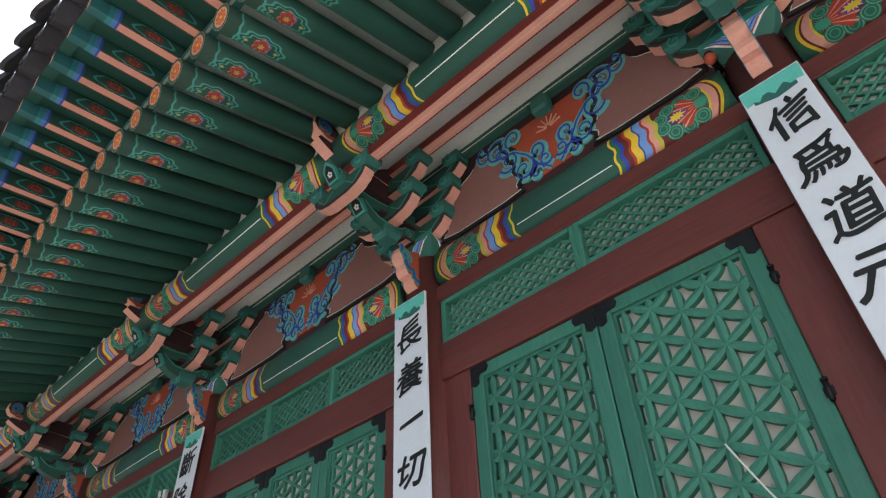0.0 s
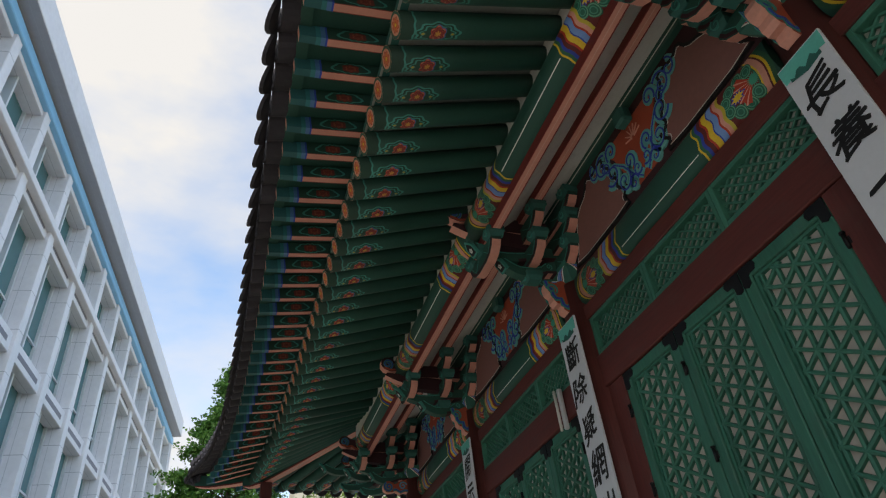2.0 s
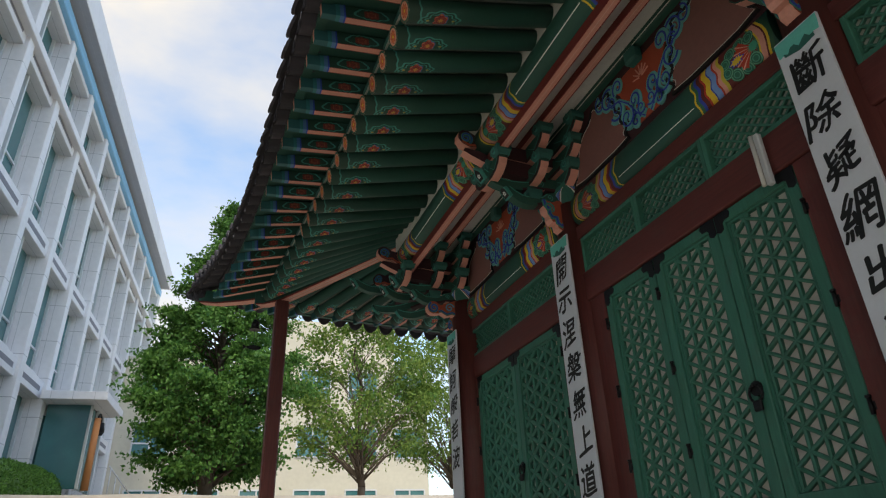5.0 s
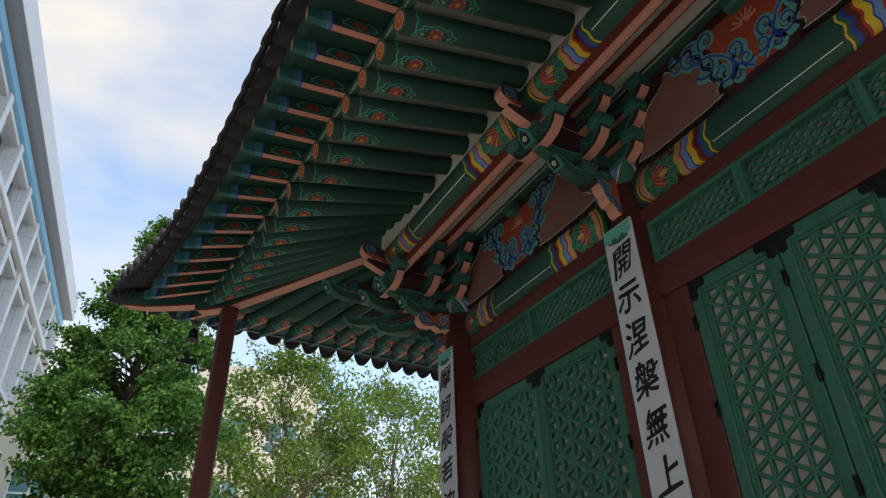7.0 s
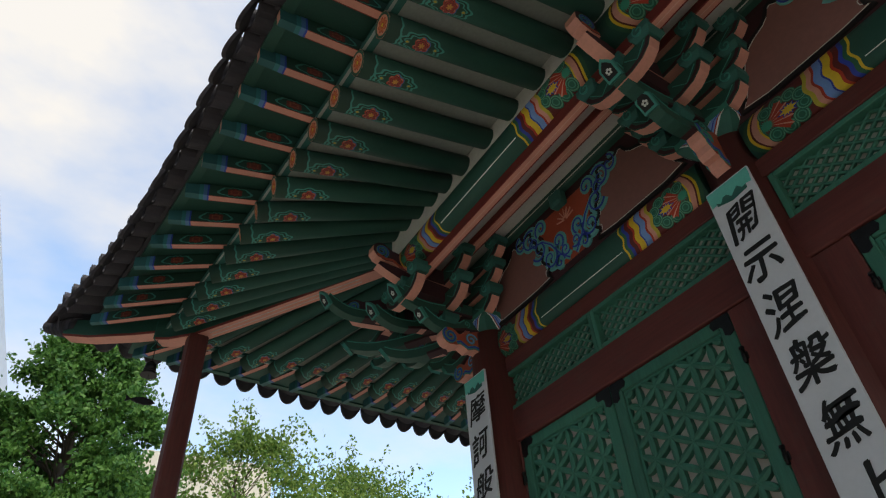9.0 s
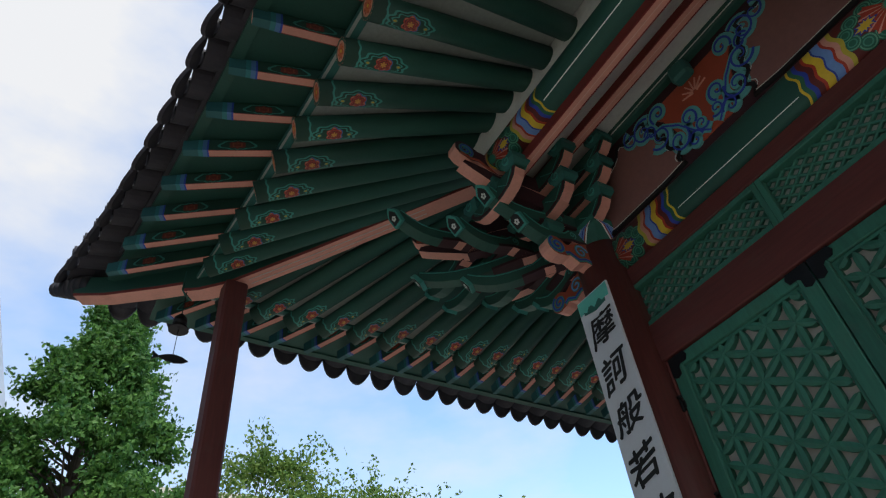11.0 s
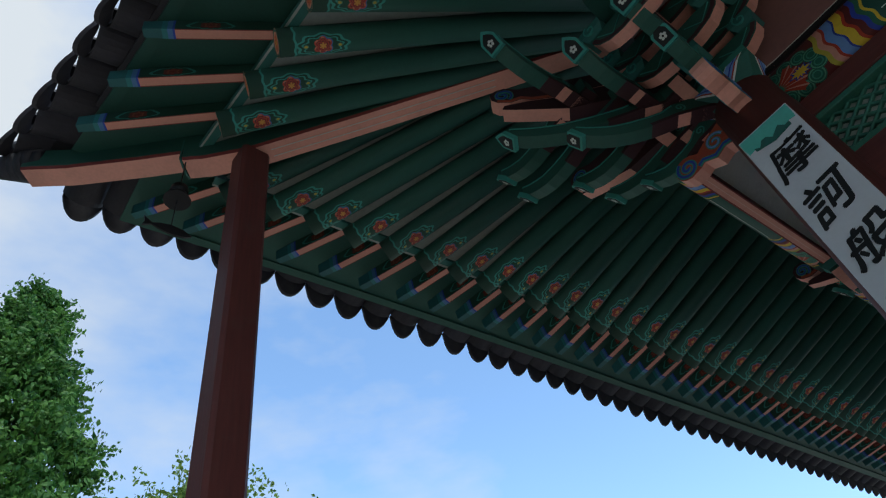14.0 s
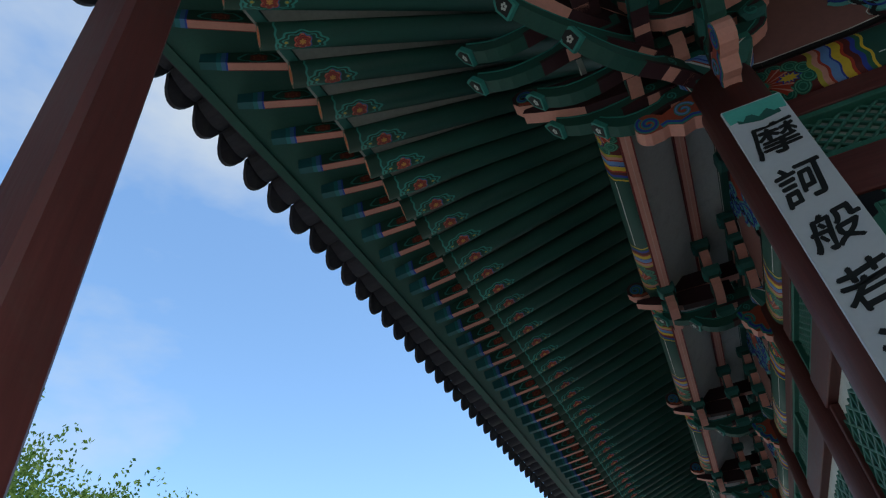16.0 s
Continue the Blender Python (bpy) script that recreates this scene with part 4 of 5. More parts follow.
def tile_mesh(length=0.55, r=0.136, n=11):
    """A concave eave tile with its hanging drip, along x."""
    bm = bmesh.new()
    t = 0.022
    arc = [math.radians(-68 + 136 * k / (n - 1)) for k in range(n)]
    rings = []
    for x in (0, length):
        rings.append([bm.verts.new((x, (r + dr) * math.sin(a), r * 0.55 - (r + dr) * math.cos(a))) for dr in (0, t) for a in (arc if dr == 0 else arc[::-1])])
    m = len(rings[0])
    for k in range(m):
        bm.faces.new((rings[0][k], rings[0][(k + 1) % m], rings[1][(k + 1) % m], rings[1][k]))
    bm.faces.new(rings[0]), bm.faces.new(rings[1])
    drip = [(r * 1.1 * math.sin(a), r * 0.55 - r * 1.55 * math.cos(a)) for a in arc] + [(r * 0.9 * math.sin(a), r * 0.5 - r * 0.78 * math.cos(a)) for a in arc[::-1]]
    extrude(bm, drip, -0.026, 0.0, lambda a, b, d: Vector((d + 0.75 * min(0.0, b + 0.02), a, b)))
    bmesh.ops.recalc_face_normals(bm, faces=bm.faces[:])
    me = bpy.data.meshes.new("concave_tile")
    bm.to_mesh(me)
    bm.free()
    me.materials.append(M["tile"])
    return me


def cover_mesh(length=0.55, r=0.07, n=9):
    """A round cover tile with its disc end, along x."""
    bm = bmesh.new()
    arc = [math.radians(-95 + 190 * k / (n - 1)) for k in range(n)]
    rings = [[bm.verts.new((x, r * math.sin(a), r * math.cos(a))) for a in arc] for x in (0, length)]
    for k in range(n - 1):
        bm.faces.new((rings[0][k], rings[0][k + 1], rings[1][k + 1], rings[1][k])).smooth = True
    extrude(bm, [(1.08 * r * math.sin(2 * math.pi * k / 16), 1.08 * r * math.cos(2 * math.pi * k / 16)) for k in range(16)], -0.03, 0.0, lambda a, b, d: Vector((d, a, b)))
    extrude(bm, [(0.7 * r * math.sin(2 * math.pi * k / 12), 0.7 * r * math.cos(2 * math.pi * k / 12)) for k in range(12)], -0.042, -0.03, lambda a, b, d: Vector((d, a, b)))
    bmesh.ops.recalc_face_normals(bm, faces=bm.faces[:])
    me = bpy.data.meshes.new("cover_tile")
    bm.to_mesh(me)
    bm.free()
    me.materials.append(M["tile"])
    return me


TILE, COVER = tile_mesh(), cover_mesh()
RAFTERS = {}


def fan(run, w):
    """Where a rafter of even spacing really stands: the spacing widens towards the corner."""
    if run == "side":
        return -0.23 - (-0.23 - w) * 1.22 if w < -0.23 else w
    d = max(0.0, 4.5 - w)
    return w - (0.055 * d * d if d < 3.4 else 0.6358 + 0.37 * (d - 3.4))


def eave(run, w_far):
    ob = thing("eave_" + run, "deep painted eave of green rafters and grey roof tiles", "eave", kind="structure")
    def more(w): return 0.05 if run == "front" else 0.05 + 0.04 * min(1.0, max(0.0, (w - 0.5) / 2)) - 0.21 * min(1.0, max(0.0, (-0.5 - w) / 2.2))

    step = 0.247
    n = int((w_far + 2.2) / step)
    for i in range(n):
        w = fan(run, -2.18 + step * (i + 0.5))
        if w < (-2.0 if run == "front" else -2.4):
            continue
        ve, ze = rafter_end(w)
        if w < 1.1:
            wi = 1.1 - (1.1 - w) * 0.50
        else:
            wi = w
        vi = 0.40
        zi = 5.356 + 0.43 * max(0.0, (1.1 - w) / 3.3)
        tip, root = at(run, w, ve, ze), at(run, wi, vi, zi)
        L = round((root - tip).length, 1)
        if L not in RAFTERS:
            RAFTERS[L] = rafter_mesh(L)
        again("rafter", RAFTERS[L], ob, "", along(tip, root))
        # the flying rafter on its back
        out = (tip - root)
        out.z = 0
        out.normalize()
        vf, zf = flyer_end(w)
        vf += 0.12 * min(1.0, max(0.0, (0.0 - w) / 1.8)) if run == "front" else 0.0
        s = (vf - ve) / max(0.3, abs(out.x) if run == "front" else abs(out.y) / K_SIDE)
        t2 = tip + out * s
        t2.z = zf + 0.015
        r2 = tip - out * 0.25
        r2.z = ze + 0.17
        L2 = round((r2 - t2).length, 1)
        key = ("f", L2)
        if key not in RAFTERS:
            RAFTERS[key] = flyer_mesh(L2)
        again("flying_rafter", RAFTERS[key], ob, "", along(t2, r2))
    ws = [w_far - 0.25 * i for i in range(int((w_far + 2.42) / 0.25) + 1)]

    def rail(name, fn, dv, dz, prof, mats):
        bm = bmesh.new()
        path = []
        for w in ws:
            v, z = fn(w)
            path.append(at(run, w, v + dv, z + dz))
        sweep(bm, path, prof)
        part(name, bm, mats, ob)

    rail("rafter_rail", rafter_end, -0.03, 0.075, [(-0.035, 0), (0.035, 0), (0.035, 0.045), (-0.035, 0.045)], "deep_teal")
    rail("flyer_rail", flyer_end, -0.04, 0.065, [(-0.035, 0), (0.035, 0), (0.035, 0.045), (-0.035, 0.045)], "green")
    rail("tile_rail", flyer_end, 0.0, 0.11, [(-0.03, 0), (0.03, 0), (0.03, 0.09), (-0.03, 0.09)], "tile")

    def sheet(name, f0, f1, z0, z1, mats, thick=0.03, ws=ws):
        bm = bmesh.new()
        rows = []
        for w in ws:
            a, b = f0(w), f1(w)
            rows.append([bm.verts.new(at(run, a[0], a[1], a[2] + z0)), bm.verts.new(at(run, b[0], b[1], b[2] + z1)), bm.verts.new(at(run, b[0], b[1], b[2] + z1 + thick)), bm.verts.new(at(run, a[0], a[1], a[2] + z0 + thick))])
        for p, q in zip(rows, rows[1:]):
            for k in range(4):
                bm.faces.new((p[k], p[(k + 1) % 4], q[(k + 1) % 4], q[k]))
        bm.faces.new(rows[0]), bm.faces.new(rows[-1])
        return part(name, bm, mats, ob)

    def inner(w):
        wi = 1.1 - (1.1 - w) * 0.50 if w < 1.1 else w
        return wi, 0.40, 5.356 + 0.43 * max(0.0, (1.1 - w) / 3.3)
    sheet("rafter_boarding", inner, lambda w: (w, *rafter_end(w)), 0.07, 0.07, "board")
    sheet("flyer_boarding", lambda w: (w, rafter_end(w)[0] - 0.05, rafter_end(w)[1] + 0.19), lambda w: (w, flyer_end(w)[0], flyer_end(w)[1]), 0.04, 0.075, "green", ws=ws + [ws[-1] - 0.2, ws[-1] - 0.4])

    # roof above
    def up(k):
        return lambda w: (w if w > 0 else w * (1 - k), (tile_edge(w)[0] + more(w)) * (1 - k) - 4.0 * k, tile_edge(w)[1] * (1 - k) + 8.4 * k - 0.9 * k * (1 - k))
    for k0, k1 in ((0.02, 0.3), (0.3, 0.65), (0.65, 1.0)):
        sheet("roof_slope", up(k0), up(k1), 0.12, 0.12, "tile", 0.06)
    # tiles along the edge
    step = 0.235
    n = int((w_far + 3.12) / step)
    for i in range(n):
        w = -3.1 + step * (i + 0.5)
        w = min(w, 0.5 - (0.5 - w) * 1.13)
        if w < -3.1:
            continue
        v, z = tile_edge(w)
        v += more(w) - 0.06
        tip, root = at(run, w, v, z), at(run, w, v - 0.9, z + 0.2)
        again("eave_tile", TILE, ob, "", along(tip, root))
        again("cover_tile", COVER, ob, "", along(at(run, w + step / 2, v - 0.03, z + 0.095), at(run, w + step / 2, v - 0.93, z + 0.295)))
    return ob


eave("front", 14.5)
eave("side", 12.0)

# ---- hip rafter and its post ----
HIP = Vector((-1, 0.91, 0)).normalized()
ROOT = Vector((CX, CY, 0))


def hip_point(d, z):
    return ROOT + HIP * d + Vector((0, 0, z))


hip = thing("hip_rafter", "heavy two-tier hip rafter with a salmon underside and tiled tip", "rafter", kind="structure")
side_dir = Vector((-HIP.y, HIP.x, 0))


def hip_beam(name, line, width, height, label=""):
    bm = bmesh.new()
    rings = []
    for d, z in line:
        c = hip_point(d, z)
        rings.append([bm.verts.new(c + side_dir * (width / 2 * a) + Vector((0, 0, b))) for a, b in ((-1, 0.02), (-0.86, 0), (0.86, 0), (1, 0.02), (1, height), (-1, height))])
    for p, q in zip(rings, rings[1:]):
        for k in range(6):
            bm.faces.new((p[k], p[(k + 1) % 6], q[(k + 1) % 6], q[k])).material_index = 1 if k == 1 else (2 if k in (0, 2) else 0)
    bm.faces.new(rings[0]), bm.faces.new(rings[-1])
    return part(name, bm, ["green", "pink", "bar_red"], hip, label)


hip_beam("lower_beam", [(0.3, 5.70), (1.3, 5.455), (2.2, 5.235), (2.9, 5.08), (3.18, 5.075), (3.32, 5.10)], 0.168, 0.26)
hip_beam("upper_beam", [(3.22, 5.17), (3.6, 5.2), (4.1, 5.26), (4.42, 5.34)], 0.165, 0.2)
bm = bmesh.new()
turn_hip = Matrix((side_dir, HIP, Vector((0, 0, 1)))).transposed().to_4x4()
turn_hip.translation = hip_point(3.325, 5.19)
extrude(bm, [(-0.084, -0.08), (-0.03, -0.1), (0.03, -0.1), (0.084, -0.08), (0.084, 0.13), (-0.084, 0.13)], 0.0, 0.012, lambda a, b, d: turn_hip @ Vector((a, d, b)), 0)
for a, b, r in ((-0.035, -0.045, 0.02), (0.035, -0.045, 0.02), (0.0, -0.01, 0.024), (-0.05, 0.02, 0.016), (0.05, 0.02, 0.016), (0.0, 0.065, 0.03)):
    extrude(bm, [(a + r * math.cos(k * math.pi / 5), b + r * math.sin(k * math.pi / 5)) for k in range(10)], 0.012, 0.016, lambda a, b, d: turn_hip @ Vector((a, d, b)), 1)
part("painted_end", bm, ["deep_teal", "white"], hip, "teal painted beam end with white rosettes")
for k in (-1, 1):
    bm = bmesh.new()
    path = [hip_point(d, z - 0.004) + side_dir * (0.026 * k) for d, z in ((1.2, 5.479), (1.3, 5.455), (2.2, 5.235), (2.76, 5.111))]
    sweep(bm, path, [(-0.002, 0.0), (0.002, 0.0), (0.002, 0.006), (-0.002, 0.006)])
    part("soffit_line", bm, "white", hip, "thin pale painted line")
bm = bmesh.new()
for k in range(7):
    a = k / 6
    tube(bm, hip_point(4.3 + 0.06 * k, 5.46 + 0.012 * k), hip_point(4.36 + 0.06 * k, 5.47 + 0.012 * k), 0.125 - 0.012 * abs(k - 2), 0.125 - 0.012 * abs(k - 1.0), 10)
part("tip_tile", bm, "tile", hip, "grey clay cap on the hip's tip")
bm = bmesh.new()
tube(bm, hip_point(2.7, 5.62), hip_point(4.6, 5.66), 0.11, 0.1, 12)
part("hip_ridge", bm, "tile", hip)

POST = Vector((CX, CY, 0)) + HIP * 2.90
post = thing("eave_post", "slim oxblood painted post propping the roof corner", "post", pose(POST.x, POST.y, 0, 0, 0, 3))
bm = bmesh.new()
w, c = 0.092, 0.02
octo = [(-w + c, -w), (w - c, -w), (w, -w + c), (w, w - c), (w - c, w), (-w + c, w), (-w, w - c), (-w, -w + c)]
extrude(bm, octo, 0.3, 5.08, lambda a, b, d: Vector((a, b, d)))
part("shaft", bm, "red", post)
bm = bmesh.new()
box(bm, (-0.2, -0.2, 0.0), (0.2, 0.2, 0.3), bevel=0.03)
part("base", bm, "stone", post)

# wind chime under the tip
chime = thing("wind_chime", "small bronze bell with a fish-shaped clapper under the eave corner", "wind chime", pose(0.22, 12.84, 0))
bm = bmesh.new()
tube(bm, (0, 0, 5.1), (0, 0, 4.66), 0.004, n=6)
part("cord", bm, "iron", chime)
bm = bmesh.new()
for a, b, r0, r1 in ((4.86, 4.82, 0.015, 0.05), (4.82, 4.74, 0.05, 0.06), (4.74, 4.70, 0.06, 0.08)):
    tube(bm, (0, 0, a), (0, 0, b), r0, r1, 14)
part("bell", bm, "iron", chime)
bm = bmesh.new()
tube(bm, (0, 0, 4.7), (0, 0, 4.46), 0.003, n=5)
fish = [(-0.12, 0.0), (-0.07, 0.03), (0.0, 0.04), (0.06, 0.025), (0.1, 0.005), (0.15, 0.04), (0.14, 0.0), (0.15, -0.035), (0.1, -0.005), (0.05, -0.025), (-0.02, -0.035), (-0.08, -0.025)]
extrude(bm, fish, -0.006, 0.006, lambda a, b, d: Vector((-a, d, 4.43 + b)))
part("fish", bm, "iron", chime)


# ---- banners ----
def glyph(ch, size):
    cu = bpy.data.curves.new("glyph", "FONT")
    cu.body, cu.size, cu.offset, cu.shear = ch, size, 0.0, 0.14
    cu.align_x, cu.align_y = "CENTER", "CENTER"
    ob = new("glyph", cu)
    dg = bpy.context.evaluated_depsgraph_get()
    me = bpy.data.meshes.new_from_object(ob.evaluated_get(dg))
    bpy.data.objects.remove(ob)
    b = bmesh.new()
    b.from_mesh(me)
    bpy.data.meshes.remove(me)
    xs = [v.co.x for v in b.verts]
    ys = [v.co.y for v in b.verts]
    cx, cy = (min(xs) + max(xs)) / 2, (min(ys) + max(ys)) / 2
    for v in b.verts:
        x, y = v.co.x - cx, v.co.y - cy
        k = 0.02 * noise.noise((x * 9, y * 9, ord(ch) % 97))
        k += 0.022 * noise.noise((x * 4 + 3, y * 4, ord(ch) % 83))
        v.co = Vector((x * 0.96 + k, -0.002, y + 0.13 * x + 0.02 * noise.noise((x * 8 + 5, y * 8, ord(ch) % 89)) + 0.024 * noise.noise((x * 4 + 7, y * 4, ord(ch) % 79))))
    src = b.copy()
    for k, (dx, dz) in enumerate(((0.0045, 0), (-0.0045, 0), (0, 0.005), (0, -0.005), (0.003, -0.004))):
        tmp = bpy.data.meshes.new("stroke")
        c = src.copy()
        bmesh.ops.translate(c, vec=(dx, -0.0003 * (k + 1), dz), verts=c.verts[:])
        c.to_mesh(tmp)
        b.from_mesh(tmp)
        bpy.data.meshes.remove(tmp)
        c.free()
    src.free()
    return b


def banner(yc, text, rng):
    m = front_pose(yc) if yc != CY else pose(CX - 0.085, CY - 0.165, -0.04, 0, 0, 90)
    ob = thing("hanging_banner", "tall white board with black brushed characters on a column", "banner", m, "boards on the columns")
    hw, top, bottom = 0.145, 4.08, 1.52
    bm = bmesh.new()
    box(bm, (-hw, 0.205, bottom), (hw, 0.225, top), bevel=0.003)
    part("board", bm, "banner", ob)
    fn = lambda a, b, d: Vector((-a, 0.225 + d, b))
    bm = bmesh.new()
    pts = [(-hw + 0.004, top - 0.01), (hw - 0.004, top - 0.01), (hw - 0.004, top - 0.06)]
    for k in range(9):
        a = k / 8
        pts.append((hw - 0.01 - a * (2 * hw - 0.02), top - 0.10 - 0.035 * math.sin(math.pi * a) - 0.012 * math.cos(a * 19)))
    pts.append((-hw + 0.004, top - 0.06))
    extrude(bm, pts, 0, 0.002, fn)
    hill = [(-0.1, top - 0.125)] + [(-0.1 + 0.2 * k / 8, top - 0.10 - 0.02 * math.sin(k * 1.9)) for k in range(9)] + [(0.1, top - 0.135), (0, top - 0.15)]
    extrude(bm, hill, 0.002, 0.004, fn, 1)
    part("painted_head", bm, ["mint", "deep_teal"], ob, "mint green painted lotus leaf head")
    z = top - 0.29
    for ch in text:
        b = glyph(ch, 0.235)
        part("character", b, "ink", ob, "black brushed character", pose(rng.uniform(-0.012, 0.012), 0.225, z, 0, rng.uniform(-5, 5), 180) )
        z -= 0.297
    bm = bmesh.new()
    for k in range(11):
        a = math.pi * (k + 0.5) / 11
        q = [(0.02 * math.cos(a) + 0.03 * math.cos(a), 1.63 + 0.05 * math.sin(a)), (0.11 * math.cos(a), 1.63 + 0.09 * math.sin(a))]
        ribbon(bm, q, lambda s: 0.02 * math.sin(math.pi * min(0.97, s + 0.05)) + 0.002, 0.002, fn)
    part("lotus_mark", bm, "red_flower", ob, "red printed lotus")
    return ob


rng = random.Random(4)
for yc, text in zip(COLS[2:], ("信爲道元", "長養一切諸善", "斷除疑網出愛流", "開示涅槃無上道", "摩訶般若波")):
    banner(yc, text, rng)

# a white strip lamp hung beside the lintel
lamp = thing("strip_lamp", "white tubular strip lamp fixed slanting at a lintel", "lamp", front_pose(5.78))
bm = bmesh.new()
box(bm, (-0.02, 0.12, 3.36), (0.02, 0.16, 3.72), bevel=0.008)
part("housing", bm, "frame", lamp)
bm = bmesh.new()
tube(bm, (0.012, 0.185, 3.35), (0.012, 0.185, 3.70), 0.013, n=10)
part("tube", bm, "white", lamp)


# ---- the office building ----
AZ = radians(5.5)
ALONG, OUT = Vector((math.sin(AZ), math.cos(AZ), 0)), Vector((math.cos(AZ), -math.sin(AZ), 0))
DIST = 8.2
OFFICE = Matrix((ALONG, OUT, Vector((0, 0, 1)))).transposed().to_4x4()
OFFICE.translation = Vector((-0.2, 2.1, 0)) - OUT * DIST
office = thing("office_building", "pale grey panelled office building with deep windows and blue cornice", "building", Matrix(OFFICE))


def ob_box(name, a, b, mats, parent=None, label="", bevel=0.0):
    bm = bmesh.new()
    box(bm, a, b, bevel=bevel)
    return part(name, bm, mats, office if parent is None else parent, label)


BAY, ST, X0, NB = 3.0, 4.25, -5.35, 17
BASE = 3.55
TOP = 19.5
ob_box("core", (X0, -14, BASE - 1.5), (X0 + NB * BAY, -0.95, TOP + 0.6), "concrete")
LEVELS = [BASE + 0.35 + k * ST for k in range(4)]
bm = bmesh.new()
box(bm, (-0.21, -1.4, BASE - 1.5), (0.21, 0.0, TOP), bevel=0.02)
pier = part("pier", bm, "concrete", office, m=pose(X0, 0, 0))
for i in range(1, NB + 1):
    again("pier", pier.data, office, "", pose(X0 + i * BAY, 0, 0))
for k, z in enumerate(LEVELS):
    bm = bmesh.new()
    box(bm, (0.2, -1.4, z - 0.62), (BAY - 0.2, -0.12, z), bevel=0.015)
    box(bm, (0.2, -1.4, z), (BAY - 0.2, -0.45, z + 0.32), bevel=0.015)
    gr = bmesh.new()
    box(gr, (0.55, -0.2, z - 0.42), (BAY - 0.5, -0.115, z - 0.24))
    wi = bmesh.new()
    box(wi, (0.2, -0.72, z + 0.32), (BAY - 0.2, -0.66, min(z + ST - 0.62, TOP - 0.58)))
    fr = bmesh.new()
    for x in (0.28, BAY * 0.42, BAY - 0.28):
        box(fr, (x - 0.045, -0.66, z + 0.32), (x + 0.045, -0.56 if x != BAY * 0.42 else -0.36, min(z + ST - 0.62, TOP - 0.58)))
    box(fr, (0.3, -0.66, z + 1.1), (BAY - 0.3, -0.6, z + 1.17))
    box(fr, (0.3, -0.66, z + 0.32), (BAY - 0.3, -0.6, z + 0.4))
    obs = [part("spandrel", bm, "concrete", office), part("groove", gr, "concrete_dark", office), part("window", wi, "window", office, "teal tinted window pane")]
    obs.append(part("window_frame", fr, "frame", obs[2]))
    for o in obs[:3]:
        o.matrix_basis = pose(X0, 0, 0)
    for i in range(1, NB):
        for o in obs[:2]:
            again(o.name.split(".")[0], o.data, office, "", pose(X0 + i * BAY, 0, 0))
        wo = again("window", obs[2].data, office, "teal tinted window pane", pose(X0 + i * BAY, 0, 0))
        again("window_frame", obs[3].data, wo)
E1 = X0 + NB * BAY + 0.3
ob_box("string_course", (X0, -0.4, LEVELS[3] - 0.3), (E1, 0.14, LEVELS[3] - 0.02), "concrete", bevel=0.02)
ob_box("head_band", (X0, -1.4, TOP - 0.62), (E1, -0.1, TOP - 0.42), "concrete", bevel=0.02)
ob_box("cornice", (X0, -1.4, TOP - 0.42), (E1, 0.1, TOP), "cornice", label="blue metal band", bevel=0.03)
ob_box("cornice_groove", (X0, -1.4, TOP), (E1, 0.05, TOP + 0.15), "concrete_dark")
ob_box("parapet", (X0, -1.6, TOP + 0.15), (E1, 0.6, TOP + 1.35), "concrete", bevel=0.03)
ob_box("end_wall", (E1 - 0.3, -14, BASE - 1.5), (E1, 0.05, TOP + 0.3), "concrete")

# entrance canopy
porch = thing("entrance_porch", "glazed entrance porch with a flat grey canopy and timber pole", "porch", Matrix(OFFICE))
cx = 27.9


def porch_box(name, a, b, mats, label=""):
    bm = bmesh.new()
    box(bm, a, b, bevel=0.015)
    return part(name, bm, mats, porch, label)


porch_box("canopy", (cx - 0.9, 0.0, 7.45), (cx + 2.2, 2.2, 7.75), "concrete")
porch_box("glass_wall", (cx, 0.05, 4.5), (cx + 2.0, 1.5, 7.45), "window")
for x in (cx, cx + 1.0, cx + 2.0):
    porch_box("mullion", (x - 0.04, 1.5, 4.5), (x + 0.04, 1.6, 7.45), "frame")
bm = bmesh.new()
tube(bm, (cx - 0.35, 1.9, 4.4), (cx - 0.35, 1.9, 6.9), 0.13, 0.11, 14)
part("timber_pole", bm, "wood_pole", porch, "orange timber pole")
bm = bmesh.new()
for k in range(8):
    a0, a1 = math.pi * k / 8, math.pi * (k + 1) / 8
    tube(bm, (cx - 0.05 - 0.3 * math.cos(a0), 1.9, 6.8 + 0.3 * math.sin(a0)), (cx - 0.05 - 0.3 * math.cos(a1), 1.9, 6.8 + 0.3 * math.sin(a1)), 0.035, n=8)
tube(bm, (cx + 0.25, 1.9, 6.85), (cx + 0.25, 1.9, 6.5), 0.12, 0.16, 14)
tube(bm, (cx + 0.25, 1.9, 6.5), (cx + 0.25, 1.9, 6.4), 0.15, 0.1, 14)
part("lantern", bm, "iron", porch, "dark lantern on a bent arm")
rail_ob = thing("handrail", "steel handrail along the ramp", "handrail", Matrix(OFFICE))
bm = bmesh.new()
tube(bm, (cx + 0.6, 2.4, 5.35), (cx + 4.5, 2.6, 4.75), 0.03, n=8)
part("top_bar", bm, "steel", rail_ob)
for k in range(4):
    bm = bmesh.new()
    x = cx + 0.8 + k * 1.15
    tube(bm, (x, 2.42, 4.2), (x, 2.42, 5.32 - 0.178 * k), 0.022, n=8)
    part("baluster", bm, "steel", rail_ob)

